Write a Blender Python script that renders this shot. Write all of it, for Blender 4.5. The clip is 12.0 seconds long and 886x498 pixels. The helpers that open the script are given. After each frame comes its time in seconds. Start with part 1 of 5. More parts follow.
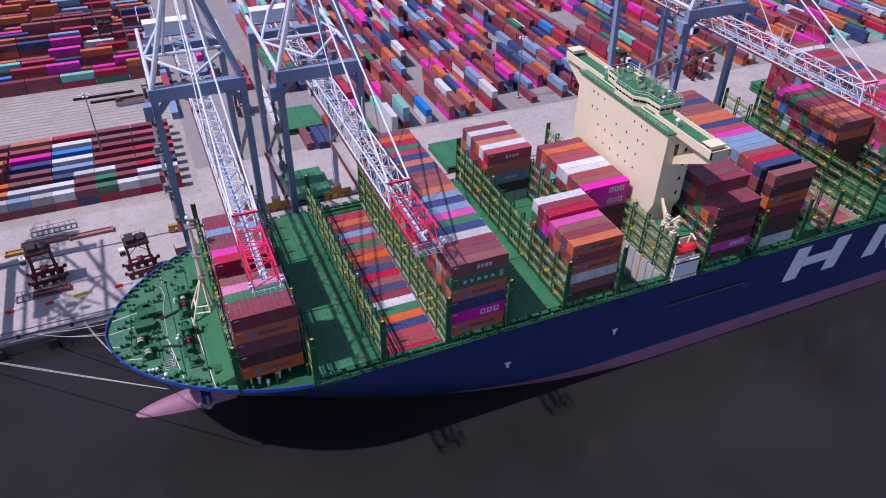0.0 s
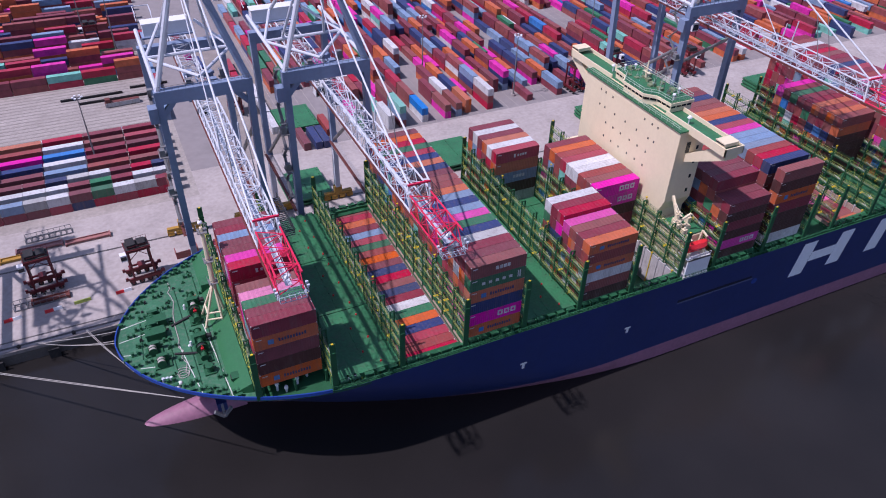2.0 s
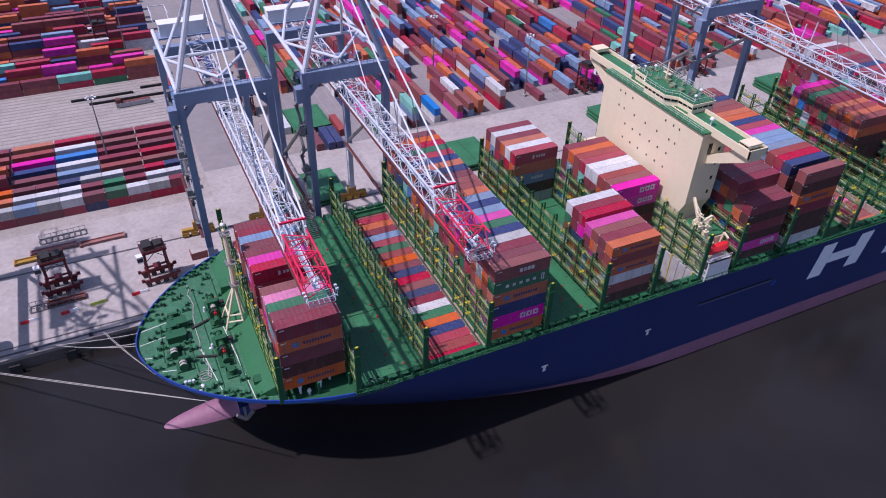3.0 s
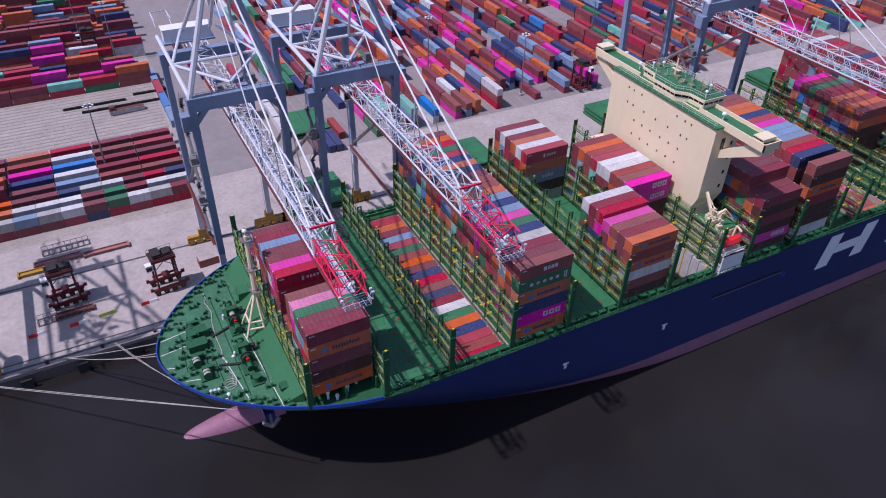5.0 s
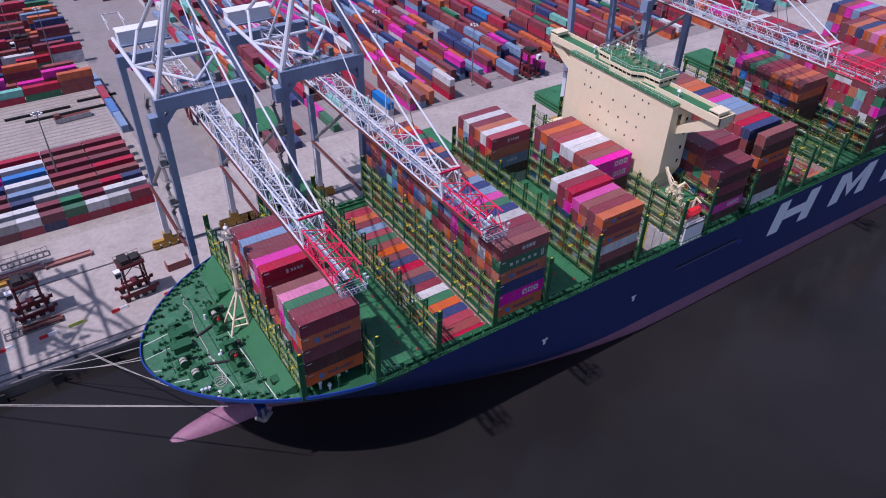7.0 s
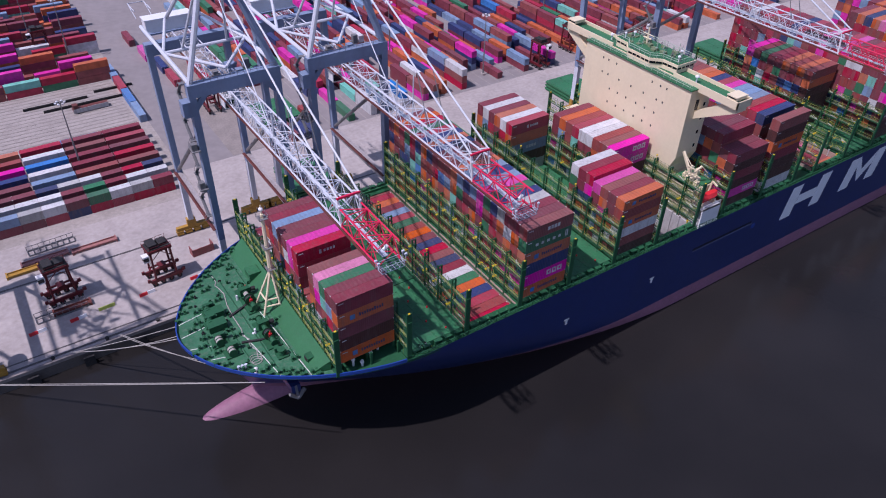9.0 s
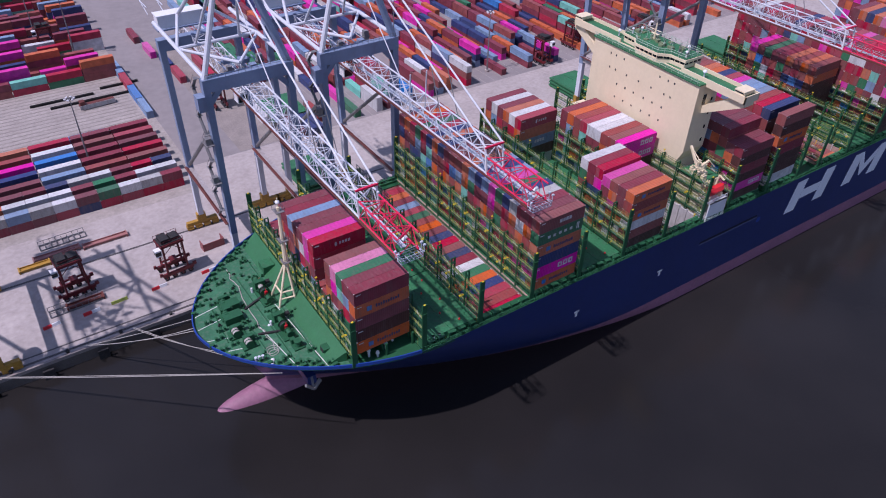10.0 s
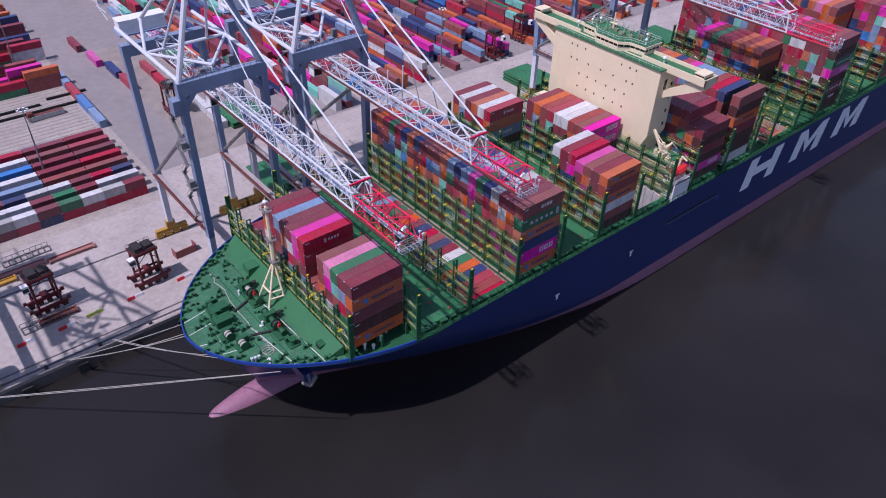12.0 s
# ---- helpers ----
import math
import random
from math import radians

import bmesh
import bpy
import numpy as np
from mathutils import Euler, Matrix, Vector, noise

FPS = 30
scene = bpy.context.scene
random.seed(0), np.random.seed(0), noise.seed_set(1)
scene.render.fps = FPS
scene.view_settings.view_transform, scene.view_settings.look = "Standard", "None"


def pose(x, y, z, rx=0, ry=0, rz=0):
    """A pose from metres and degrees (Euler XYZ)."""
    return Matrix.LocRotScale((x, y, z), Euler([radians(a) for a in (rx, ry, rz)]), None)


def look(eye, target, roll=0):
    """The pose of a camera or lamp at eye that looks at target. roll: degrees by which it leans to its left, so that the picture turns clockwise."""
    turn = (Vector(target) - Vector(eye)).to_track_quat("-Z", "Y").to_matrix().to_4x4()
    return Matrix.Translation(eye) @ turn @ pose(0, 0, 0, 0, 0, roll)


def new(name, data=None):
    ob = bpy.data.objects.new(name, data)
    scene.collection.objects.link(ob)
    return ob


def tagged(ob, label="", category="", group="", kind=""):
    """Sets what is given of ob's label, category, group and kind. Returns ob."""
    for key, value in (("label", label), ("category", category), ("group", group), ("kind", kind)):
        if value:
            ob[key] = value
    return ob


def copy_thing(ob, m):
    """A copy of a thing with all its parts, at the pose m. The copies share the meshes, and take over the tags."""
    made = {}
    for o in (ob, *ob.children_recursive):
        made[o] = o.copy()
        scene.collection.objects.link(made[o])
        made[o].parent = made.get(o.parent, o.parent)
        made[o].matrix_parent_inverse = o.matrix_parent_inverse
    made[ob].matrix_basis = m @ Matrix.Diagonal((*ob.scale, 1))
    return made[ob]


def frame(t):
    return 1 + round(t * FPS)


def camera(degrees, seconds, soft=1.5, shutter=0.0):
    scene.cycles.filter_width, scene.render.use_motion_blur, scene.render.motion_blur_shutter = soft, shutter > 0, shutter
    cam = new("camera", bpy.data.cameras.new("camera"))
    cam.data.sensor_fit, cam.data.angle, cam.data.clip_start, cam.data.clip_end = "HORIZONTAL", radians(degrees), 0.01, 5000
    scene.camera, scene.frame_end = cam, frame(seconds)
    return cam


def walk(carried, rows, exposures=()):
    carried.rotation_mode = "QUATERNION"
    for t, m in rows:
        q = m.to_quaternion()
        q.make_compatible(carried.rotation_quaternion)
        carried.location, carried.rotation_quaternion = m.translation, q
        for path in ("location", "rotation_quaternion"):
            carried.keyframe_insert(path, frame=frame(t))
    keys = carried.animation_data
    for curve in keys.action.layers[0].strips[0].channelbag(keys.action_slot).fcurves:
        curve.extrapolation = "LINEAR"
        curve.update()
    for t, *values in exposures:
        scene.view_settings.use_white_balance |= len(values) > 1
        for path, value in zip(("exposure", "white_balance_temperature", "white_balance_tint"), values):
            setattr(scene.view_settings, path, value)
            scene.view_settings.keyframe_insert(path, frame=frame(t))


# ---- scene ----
cam = camera(62.9, 12.0, soft=1.05)
METRES, EYE, TILT, LEAN, TURN = 52.0, 129.5, 0.0, 0.0, -23.9
ROWS = [
    (0.0, 0.0, 0.0, 0.0, 0.73, -37.31, -0.96),
    (0.5, -0.0327, 0.0057, -0.0011, 0.72, -37.36, -1.08),
    (1.0, -0.065, 0.015, -0.0037, -0.27, -37.41, -1.2),
    (1.5, -0.109, 0.0227, -0.0041, -1.21, -37.47, -1.3),
    (2.0, -0.1505, 0.0328, -0.0056, -1.22, -37.52, -1.35),
    (2.5, -0.1936, 0.0433, -0.0064, -1.22, -37.56, -1.39),
    (3.0, -0.2385, 0.054, -0.0066, -1.23, -37.6, -1.39),
    (5.0, -0.4038, 0.0643, -0.0122, -3.51, -37.49, -1.21),
    (5.5, -0.4441, 0.0547, -0.0126, -6.45, -37.48, -1.23),
    (6.0, -0.4807, 0.0417, -0.0119, -7.54, -37.53, -1.22),
    (6.5, -0.5164, 0.0253, -0.0123, -8.6, -37.58, -1.2),
    (7.0, -0.5527, 0.0062, -0.0127, -9.21, -37.66, -1.2),
    (9.0, -0.6856, -0.0657, -0.0139, -9.52, -38.03, -1.19),
    (9.5, -0.7236, -0.0831, -0.0135, -9.65, -38.08, -1.24),
    (10.0, -0.7618, -0.0965, -0.0131, -9.86, -38.12, -1.31),
    (10.5, -0.8067, -0.1094, -0.0135, -10.08, -38.08, -1.39),
    (11.0, -0.8549, -0.1179, -0.0132, -10.99, -38.07, -1.44),
    (11.5, -0.9033, -0.1223, -0.0155, -13.27, -37.95, -1.55),
    (12.0, -0.9537, -0.1216, -0.0152, -15.51, -37.95, -1.61),
]
walk(cam, [(t, pose(0, 0, EYE, TILT, LEAN, TURN) @ pose(METRES * x, METRES * y, METRES * z, 90 + pitch, roll, yaw)) for t, x, y, z, yaw, pitch, roll in ROWS],
     exposures=[(0.0, 0.45, 5950, 30), (3.2, 0.42, 5950, 30), (5.2, 0.3, 5950, 30), (9.0, 0.31, 5950, 30), (12.0, 0.36, 5950, 30)])

# ---- world, sun ----
SUN_DIR = Vector((-0.505, 0.012, 0.86)).normalized()
world = bpy.data.worlds.new("sky")
scene.world = world
world.use_nodes = True
wn = world.node_tree
sky = wn.nodes.new("ShaderNodeTexSky")
sky.sky_type = "NISHITA"
sky.sun_disc = False
sky.sun_elevation = math.asin(SUN_DIR.z)
sky.sun_rotation = math.atan2(SUN_DIR.x, SUN_DIR.y)
wn.links.new(sky.outputs[0], wn.nodes["Background"].inputs[0])
wn.nodes["Background"].inputs[1].default_value = 0.09
sun_data = bpy.data.lights.new("sun", "SUN")
sun_data.energy, sun_data.angle, sun_data.color = 3.2, radians(0.8), (1.0, 0.95, 0.9)
sun = new("sun", sun_data)
sun.matrix_world = look(SUN_DIR * 400, (0, 0, 0))


# ---- materials ----
def material(name, color, rough=0.6, metal=0.0, vary=0.25, scale=0.4, dirt=0.25, dirt_color=(0.10, 0.07, 0.05), bump=0.0,
             bump_scale=8.0, streak=0.0, hue_random=0.0, spec=0.4):
    """Painted or mineral surface: large stains, fine grain, vertical streaks and relief."""
    m = bpy.data.materials.new(name)
    m.use_nodes = True
    nt = m.node_tree
    nodes, links = nt.nodes, nt.links
    bsdf = nodes["Principled BSDF"]
    bsdf.inputs["Roughness"].default_value = rough
    bsdf.inputs["Metallic"].default_value = metal
    bsdf.inputs["Specular IOR Level"].default_value = spec
    coord = nodes.new("ShaderNodeTexCoord")
    geo = nodes.new("ShaderNodeNewGeometry")
    big = nodes.new("ShaderNodeTexNoise")
    big.inputs["Scale"].default_value, big.inputs["Detail"].default_value = scale, 5
    links.new(geo.outputs["Position"], big.inputs["Vector"])
    fine = nodes.new("ShaderNodeTexNoise")
    fine.inputs["Scale"].default_value, fine.inputs["Detail"].default_value = scale * 9, 6
    links.new(geo.outputs["Position"], fine.inputs["Vector"])
    add = nodes.new("ShaderNodeMath")
    add.operation = "ADD"
    links.new(big.outputs["Fac"], add.inputs[0])
    links.new(fine.outputs["Fac"], add.inputs[1])
    tone = nodes.new("ShaderNodeMapRange")
    tone.inputs["From Min"].default_value, tone.inputs["From Max"].default_value = 0.6, 1.4
    tone.inputs["To Min"].default_value, tone.inputs["To Max"].default_value = 1 - vary, 1 + vary
    links.new(add.outputs[0], tone.inputs["Value"])
    hsv = nodes.new("ShaderNodeHueSaturation")
    hsv.inputs["Color"].default_value = (*color, 1)
    links.new(tone.outputs[0], hsv.inputs["Value"])
    if hue_random:
        info = nodes.new("ShaderNodeObjectInfo")
        shade = nodes.new("ShaderNodeMapRange")
        shade.inputs["To Min"].default_value, shade.inputs["To Max"].default_value = 1 - hue_random, 1 + hue_random * 0.6
        links.new(info.outputs["Random"], shade.inputs["Value"])
        links.new(shade.outputs[0], hsv.inputs["Saturation"])
        mul = nodes.new("ShaderNodeMath")
        mul.operation = "MULTIPLY"
        links.new(shade.outputs[0], mul.inputs[0])
        links.new(tone.outputs[0], mul.inputs[1])
        links.new(mul.outputs[0], hsv.inputs["Value"])
    mix = nodes.new("ShaderNodeMix")
    mix.data_type = "RGBA"
    mix.inputs["B"].default_value = (*dirt_color, 1)
    links.new(hsv.outputs[0], mix.inputs["A"])
    spots = nodes.new("ShaderNodeTexNoise")
    spots.inputs["Scale"].default_value, spots.inputs["Detail"].default_value = 1.0, 7
    stretch = nodes.new("ShaderNodeMapping")
    stretch.inputs["Scale"].default_value = (scale * 4, scale * 4, scale * (0.7 if streak else 4))
    links.new(geo.outputs["Position"], stretch.inputs["Vector"])
    links.new(stretch.outputs[0], spots.inputs["Vector"])
    fac = nodes.new("ShaderNodeMapRange")
    fac.inputs["From Min"].default_value, fac.inputs["From Max"].default_value = 0.5, 0.75
    fac.inputs["To Max"].default_value = dirt
    links.new(spots.outputs["Fac"], fac.inputs["Value"])
    links.new(fac.outputs[0], mix.inputs["Factor"])
    links.new(mix.outputs["Result"], bsdf.inputs["Base Color"])
    if bump:
        rel = nodes.new("ShaderNodeTexNoise")
        rel.inputs["Scale"].default_value, rel.inputs["Detail"].default_value = bump_scale, 4
        links.new(geo.outputs["Position"], rel.inputs["Vector"])
        bn = nodes.new("ShaderNodeBump")
        bn.inputs["Strength"].default_value = bump
        bn.inputs["Distance"].default_value = 0.05
        links.new(rel.outputs["Fac"], bn.inputs["Height"])
        links.new(bn.outputs[0], bsdf.inputs["Normal"])
    return m


PAINTS = {
    "maroon": (0.19, 0.036, 0.054), "brown": (0.245, 0.060, 0.060), "dark": (0.070, 0.026, 0.026), "red": (0.37, 0.010, 0.040),
    "crimson": (0.34, 0.02, 0.05), "magenta": (0.58, 0.024, 0.30), "rose": (0.62, 0.14, 0.33), "orange": (0.47, 0.108, 0.042),
    "navy": (0.030, 0.045, 0.135), "blue": (0.04, 0.17, 0.45), "steel": (0.17, 0.25, 0.38), "white": (0.52, 0.52, 0.54),
    "green": (0.03, 0.15, 0.075), "teal": (0.15, 0.42, 0.36), "grey": (0.38, 0.38, 0.38),
}
WORDS = {"maroon": "maroon", "brown": "rust-brown", "dark": "dark brown", "red": "bright red", "crimson": "crimson", "magenta": "magenta",
         "rose": "faded pink", "orange": "orange", "navy": "navy blue", "blue": "bright blue", "steel": "steel blue", "white": "white",
         "green": "green", "teal": "pale teal", "grey": "grey"}
PAINT = {k: material("paint_" + k, c, 0.55, vary=0.2, scale=0.35, dirt=0.42, dirt_color=(0.15, 0.105, 0.10), streak=1, hue_random=0.16)
         for k, c in PAINTS.items()}
hull_blue = material("hull_navy", (0.017, 0.031, 0.122), 0.35, vary=0.12, scale=0.08, dirt=0.10, dirt_color=(0.05, 0.06, 0.10), streak=1)
antifoul = material("antifouling", (0.275, 0.122, 0.190), 0.6, vary=0.2, scale=0.12, dirt=0.3, dirt_color=(0.16, 0.10, 0.14), streak=1)
rim_blue = material("rim_blue", (0.015, 0.055, 0.28), 0.4, vary=0.1)
deck_green = material("deck_green", (0.026, 0.148, 0.064), 0.55, vary=0.32, scale=0.22, dirt=0.55, dirt_color=(0.060, 0.085, 0.060))
fore_green = material("fore_deck_green", (0.032, 0.140, 0.072), 0.6, vary=0.3, scale=0.3, dirt=0.75, dirt_color=(0.115, 0.150, 0.115))
fresh_green = material("fresh_green", (0.019, 0.122, 0.046), 0.5, vary=0.15, scale=0.3, dirt=0.2, dirt_color=(0.05, 0.10, 0.06))
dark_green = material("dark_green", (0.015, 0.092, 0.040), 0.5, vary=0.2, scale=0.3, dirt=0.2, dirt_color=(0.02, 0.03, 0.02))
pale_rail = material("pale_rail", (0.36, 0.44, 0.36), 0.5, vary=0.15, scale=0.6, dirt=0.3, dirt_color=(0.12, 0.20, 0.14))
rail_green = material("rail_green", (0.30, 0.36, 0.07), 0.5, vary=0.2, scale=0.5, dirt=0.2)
yellow = material("yellow_paint", (0.62, 0.46, 0.02), 0.5, vary=0.15)
ochre = material("ochre_paint", (0.36, 0.20, 0.03), 0.55, vary=0.25, scale=0.5, dirt=0.4)
cream = material("cream_paint", (0.70, 0.60, 0.42), 0.5, vary=0.05, scale=0.15, dirt=0.08, dirt_color=(0.45, 0.36, 0.24), streak=1)
white_paint = material("white_paint", (0.68, 0.69, 0.72), 0.45, vary=0.06, dirt=0.12, dirt_color=(0.4, 0.36, 0.33))
boom_white = material("boom_white", (0.52, 0.545, 0.61), 0.45, vary=0.08, dirt=0.2, dirt_color=(0.3, 0.28, 0.28))
boom_red = material("boom_red", (0.62, 0.02, 0.075), 0.5, vary=0.1, dirt=0.1)
crane_blue = material("crane_blue_grey", (0.18, 0.235, 0.35), 0.45, vary=0.1, scale=0.15, dirt=0.15, streak=1)
rust_red = material("rust_red", (0.13, 0.035, 0.03), 0.6, vary=0.2, dirt=0.3)
carrier_red = material("carrier_maroon", (0.12, 0.012, 0.018), 0.5, vary=0.2, dirt=0.2)
black = material("dark_rubber", (0.018, 0.018, 0.02), 0.7, vary=0.2)
steel_grey = material("grey_steel", (0.20, 0.20, 0.21), 0.5, metal=0.3, vary=0.2)
signal_red = material("signal_red", (0.6, 0.02, 0.03), 0.45, vary=0.1)
rope_mat = material("rope", (0.34, 0.325, 0.305), 0.9, vary=0.2, scale=2)
glass_dark = material("window_glass", (0.02, 0.025, 0.03), 0.08, vary=0.05, dirt=0.0)
# front window glass with its grey reflection put into the base colour
sheen_glass = material("window_glass_sheen", (0.10, 0.095, 0.09), 0.15, vary=0.3, scale=0.6, dirt=0.3)
concrete = material("quay_concrete", (0.355, 0.317, 0.306), 0.85, vary=0.2, scale=0.09, dirt=0.5, dirt_color=(0.22, 0.19, 0.18), bump=0.2, bump_scale=3)
asphalt = material("yard_asphalt", (0.225, 0.203, 0.206), 0.85, vary=0.14, scale=0.04, dirt=0.4, dirt_color=(0.16, 0.145, 0.145), bump=0.2, bump_scale=3)
hull_letter = material("hull_letter_paint", (0.74, 0.77, 0.83), 0.5, vary=0.06, scale=0.2, dirt=0.12, dirt_color=(0.35, 0.38, 0.45), streak=1)
letter_grey = material("letter_paint", (0.50, 0.55, 0.63), 0.5, vary=0.08)


def water_material():
    m = bpy.data.materials.new("river_water")
    m.use_nodes = True
    nt = m.node_tree
    bsdf = nt.nodes["Principled BSDF"]
    geo = nt.nodes.new("ShaderNodeNewGeometry")
    big = nt.nodes.new("ShaderNodeTexNoise")
    big.inputs["Scale"].default_value, big.inputs["Detail"].default_value = 0.02, 4
    ramp = nt.nodes.new("ShaderNodeValToRGB")
    ramp.color_ramp.elements[0].color, ramp.color_ramp.elements[1].color = (0.0145, 0.0135, 0.0135, 1), (0.021, 0.0195, 0.0195, 1)
    ramp.color_ramp.elements[0].position, ramp.color_ramp.elements[1].position = 0.35, 0.65
    nt.links.new(geo.outputs["Position"], big.inputs["Vector"])
    nt.links.new(big.outputs["Fac"], ramp.inputs[0])
    nt.links.new(ramp.outputs[0], bsdf.inputs["Base Color"])
    bsdf.inputs["Roughness"].default_value = 0.15
    bsdf.inputs["IOR"].default_value = 1.33
    rip = nt.nodes.new("ShaderNodeTexNoise")
    rip.inputs["Scale"].default_value, rip.inputs["Detail"].default_value = 0.55, 6
    nt.links.new(geo.outputs["Position"], rip.inputs["Vector"])
    bn = nt.nodes.new("ShaderNodeBump")
    bn.inputs["Strength"].default_value, bn.inputs["Distance"].default_value = 0.32, 0.12
    nt.links.new(rip.outputs["Fac"], bn.inputs["Height"])
    nt.links.new(bn.outputs[0], bsdf.inputs["Normal"])
    return m


def mixed_paint():
    """One paint for many boxes: each box takes one colour of the fleet by its island."""
    m = bpy.data.materials.new("mixed_container_paint")
    m.use_nodes = True
    nt = m.node_tree
    bsdf = nt.nodes["Principled BSDF"]
    bsdf.inputs["Roughness"].default_value = 0.55
    geo = nt.nodes.new("ShaderNodeNewGeometry")
    ramp = nt.nodes.new("ShaderNodeValToRGB")
    cr = ramp.color_ramp
    cr.interpolation = "CONSTANT"
    shares = [("maroon", 26), ("brown", 19), ("crimson", 9), ("navy", 12), ("orange", 10), ("magenta", 7), ("steel", 7), ("white", 5), ("green", 3), ("teal", 4), ("red", 2), ("blue", 2)]
    total, at = sum(s for _, s in shares), 0.0
    for i, (k, s) in enumerate(shares):
        e = cr.elements[0] if i == 0 else (cr.elements[1] if i == 1 else cr.elements.new(at))
        e.position, e.color = at, (*PAINTS[k], 1)
        at += s / total
    nt.links.new(geo.outputs["Random Per Island"], ramp.inputs[0])
    noise_node = nt.nodes.new("ShaderNodeTexNoise")
    noise_node.inputs["Scale"].default_value, noise_node.inputs["Detail"].default_value = 0.5, 6
    nt.links.new(geo.outputs["Position"], noise_node.inputs["Vector"])
    tone = nt.nodes.new("ShaderNodeMapRange")
    tone.inputs["From Min"].default_value, tone.inputs["From Max"].default_value = 0.3, 0.7
    tone.inputs["To Min"].default_value, tone.inputs["To Max"].default_value = 0.75, 1.2
    nt.links.new(noise_node.outputs["Fac"], tone.inputs["Value"])
    hsv = nt.nodes.new("ShaderNodeHueSaturation")
    nt.links.new(ramp.outputs[0], hsv.inputs["Color"])
    nt.links.new(tone.outputs[0], hsv.inputs["Value"])
    nt.links.new(hsv.outputs[0], bsdf.inputs["Base Color"])
    return m


mixed = mixed_paint()
water_mat = water_material()


# ---- mesh tools ----
class Shape:
    """Gathers vertices and faces of one mesh."""

    def __init__(self):
        self.v, self.f = [], []

    def box(self, x0, y0, z0, x1, y1, z1):
        n = len(self.v)
        self.v += [(x0, y0, z0), (x1, y0, z0), (x1, y1, z0), (x0, y1, z0), (x0, y0, z1), (x1, y0, z1), (x1, y1, z1), (x0, y1, z1)]
        self.f += [tuple(n + i for i in q) for q in ((3, 2, 1, 0), (4, 5, 6, 7), (0, 1, 5, 4), (1, 2, 6, 5), (2, 3, 7, 6), (3, 0, 4, 7))]
        return self

    def beam(self, p, q, w, h=None, up=(0, 0, 1)):
        """A square bar from p to q, w wide and h high."""
        h = w if h is None else h
        p, q = Vector(p), Vector(q)
        d = (q - p).normalized()
        u = Vector(up)
        if abs(d.dot(u)) > 0.98:
            u = Vector((0, 1, 0))
        s = d.cross(u).normalized()
        u = s.cross(d).normalized()
        n = len(self.v)
        for c in (p, q):
            for a, b in ((-1, -1), (1, -1), (1, 1), (-1, 1)):
                self.v.append(tuple(c + s * (a * w / 2) + u * (b * h / 2)))
        self.f += [tuple(n + i for i in k) for k in ((3, 2, 1, 0), (4, 5, 6, 7), (0, 1, 5, 4), (1, 2, 6, 5), (2, 3, 7, 6), (3, 0, 4, 7))]
        return self

    def tube(self, p, q, r, r2=None, n=8):
        """A round bar from p to q."""
        r2 = r if r2 is None else r2
        p, q = Vector(p), Vector(q)
        d = (q - p).normalized()
        s = d.cross(Vector((0, 0, 1)) if abs(d.z) < 0.95 else Vector((0, 1, 0))).normalized()
        u = s.cross(d)
        k = len(self.v)
        for c, rr in ((p, r), (q, r2)):
            for i in range(n):
                a = 2 * math.pi * i / n
                self.v.append(tuple(c + s * (rr * math.cos(a)) + u * (rr * math.sin(a))))
        self.f += [(k + i, k + (i + 1) % n, k + n + (i + 1) % n, k + n + i) for i in range(n)]
        self.f += [tuple(k + i for i in reversed(range(n))), tuple(k + n + i for i in range(n))]
        return self

    def prism(self, outline, z0, z1):
        """An upright prism over an outline of (x, y), anticlockwise."""
        k, n = len(self.v), len(outline)
        self.v += [(x, y, z0) for x, y in outline] + [(x, y, z1) for x, y in outline]
        self.f += [(k + i, k + (i + 1) % n, k + n + (i + 1) % n, k + n + i) for i in range(n)]
        self.f += [tuple(k + i for i in reversed(range(n))), tuple(k + n + i for i in range(n))]
        return self

    def mesh(self, name, mat):
        me = bpy.data.meshes.new(name)
        me.from_pydata(self.v, [], self.f)
        me.materials.append(mat)
        me.update()
        return me


def part(name, shape, mat, parent=None, label="", at=None):
    ob = new(name, shape.mesh(name, mat))
    if at is not None:
        ob.matrix_basis = at
    if parent is not None:
        ob.parent = parent
    if label:
        ob["label"] = label
    return ob


def thing(name, label, category, group="", kind="", at=None):
    ob = new(name)
    ob.empty_display_size = 0.5
    if at is not None:
        ob.matrix_basis = at
    return tagged(ob, label, category, group, kind)


# ---- setting: water, quay, yard ----
QUAY_Z, QUAY_Y = 3.5, 155.6
water = tagged(part("water", Shape().box(-2500, -2500, -6, 2500, QUAY_Y + 1.5, 0), water_mat), "dark brown calm river water beside the quay", "water", kind="structure")
ground = tagged(part("ground", Shape().box(-2500, 222, -6, 2500, 2600, QUAY_Z - 0.02), asphalt), "grey asphalt container yard with worn lanes", "ground", kind="structure")
quay = tagged(part("quay_apron", Shape().box(-2500, QUAY_Y, -6, 2500, 222, QUAY_Z), concrete), "pale concrete quay apron with crane rails", "quay", kind="structure")

# ---- the ship ----
SHIP_Y, HALF, DECK = 124.5, 29.2, 24.2
ship = thing("container_ship", "very large navy blue container ship moored at the quay", "ship", at=pose(0, SHIP_Y, 0))


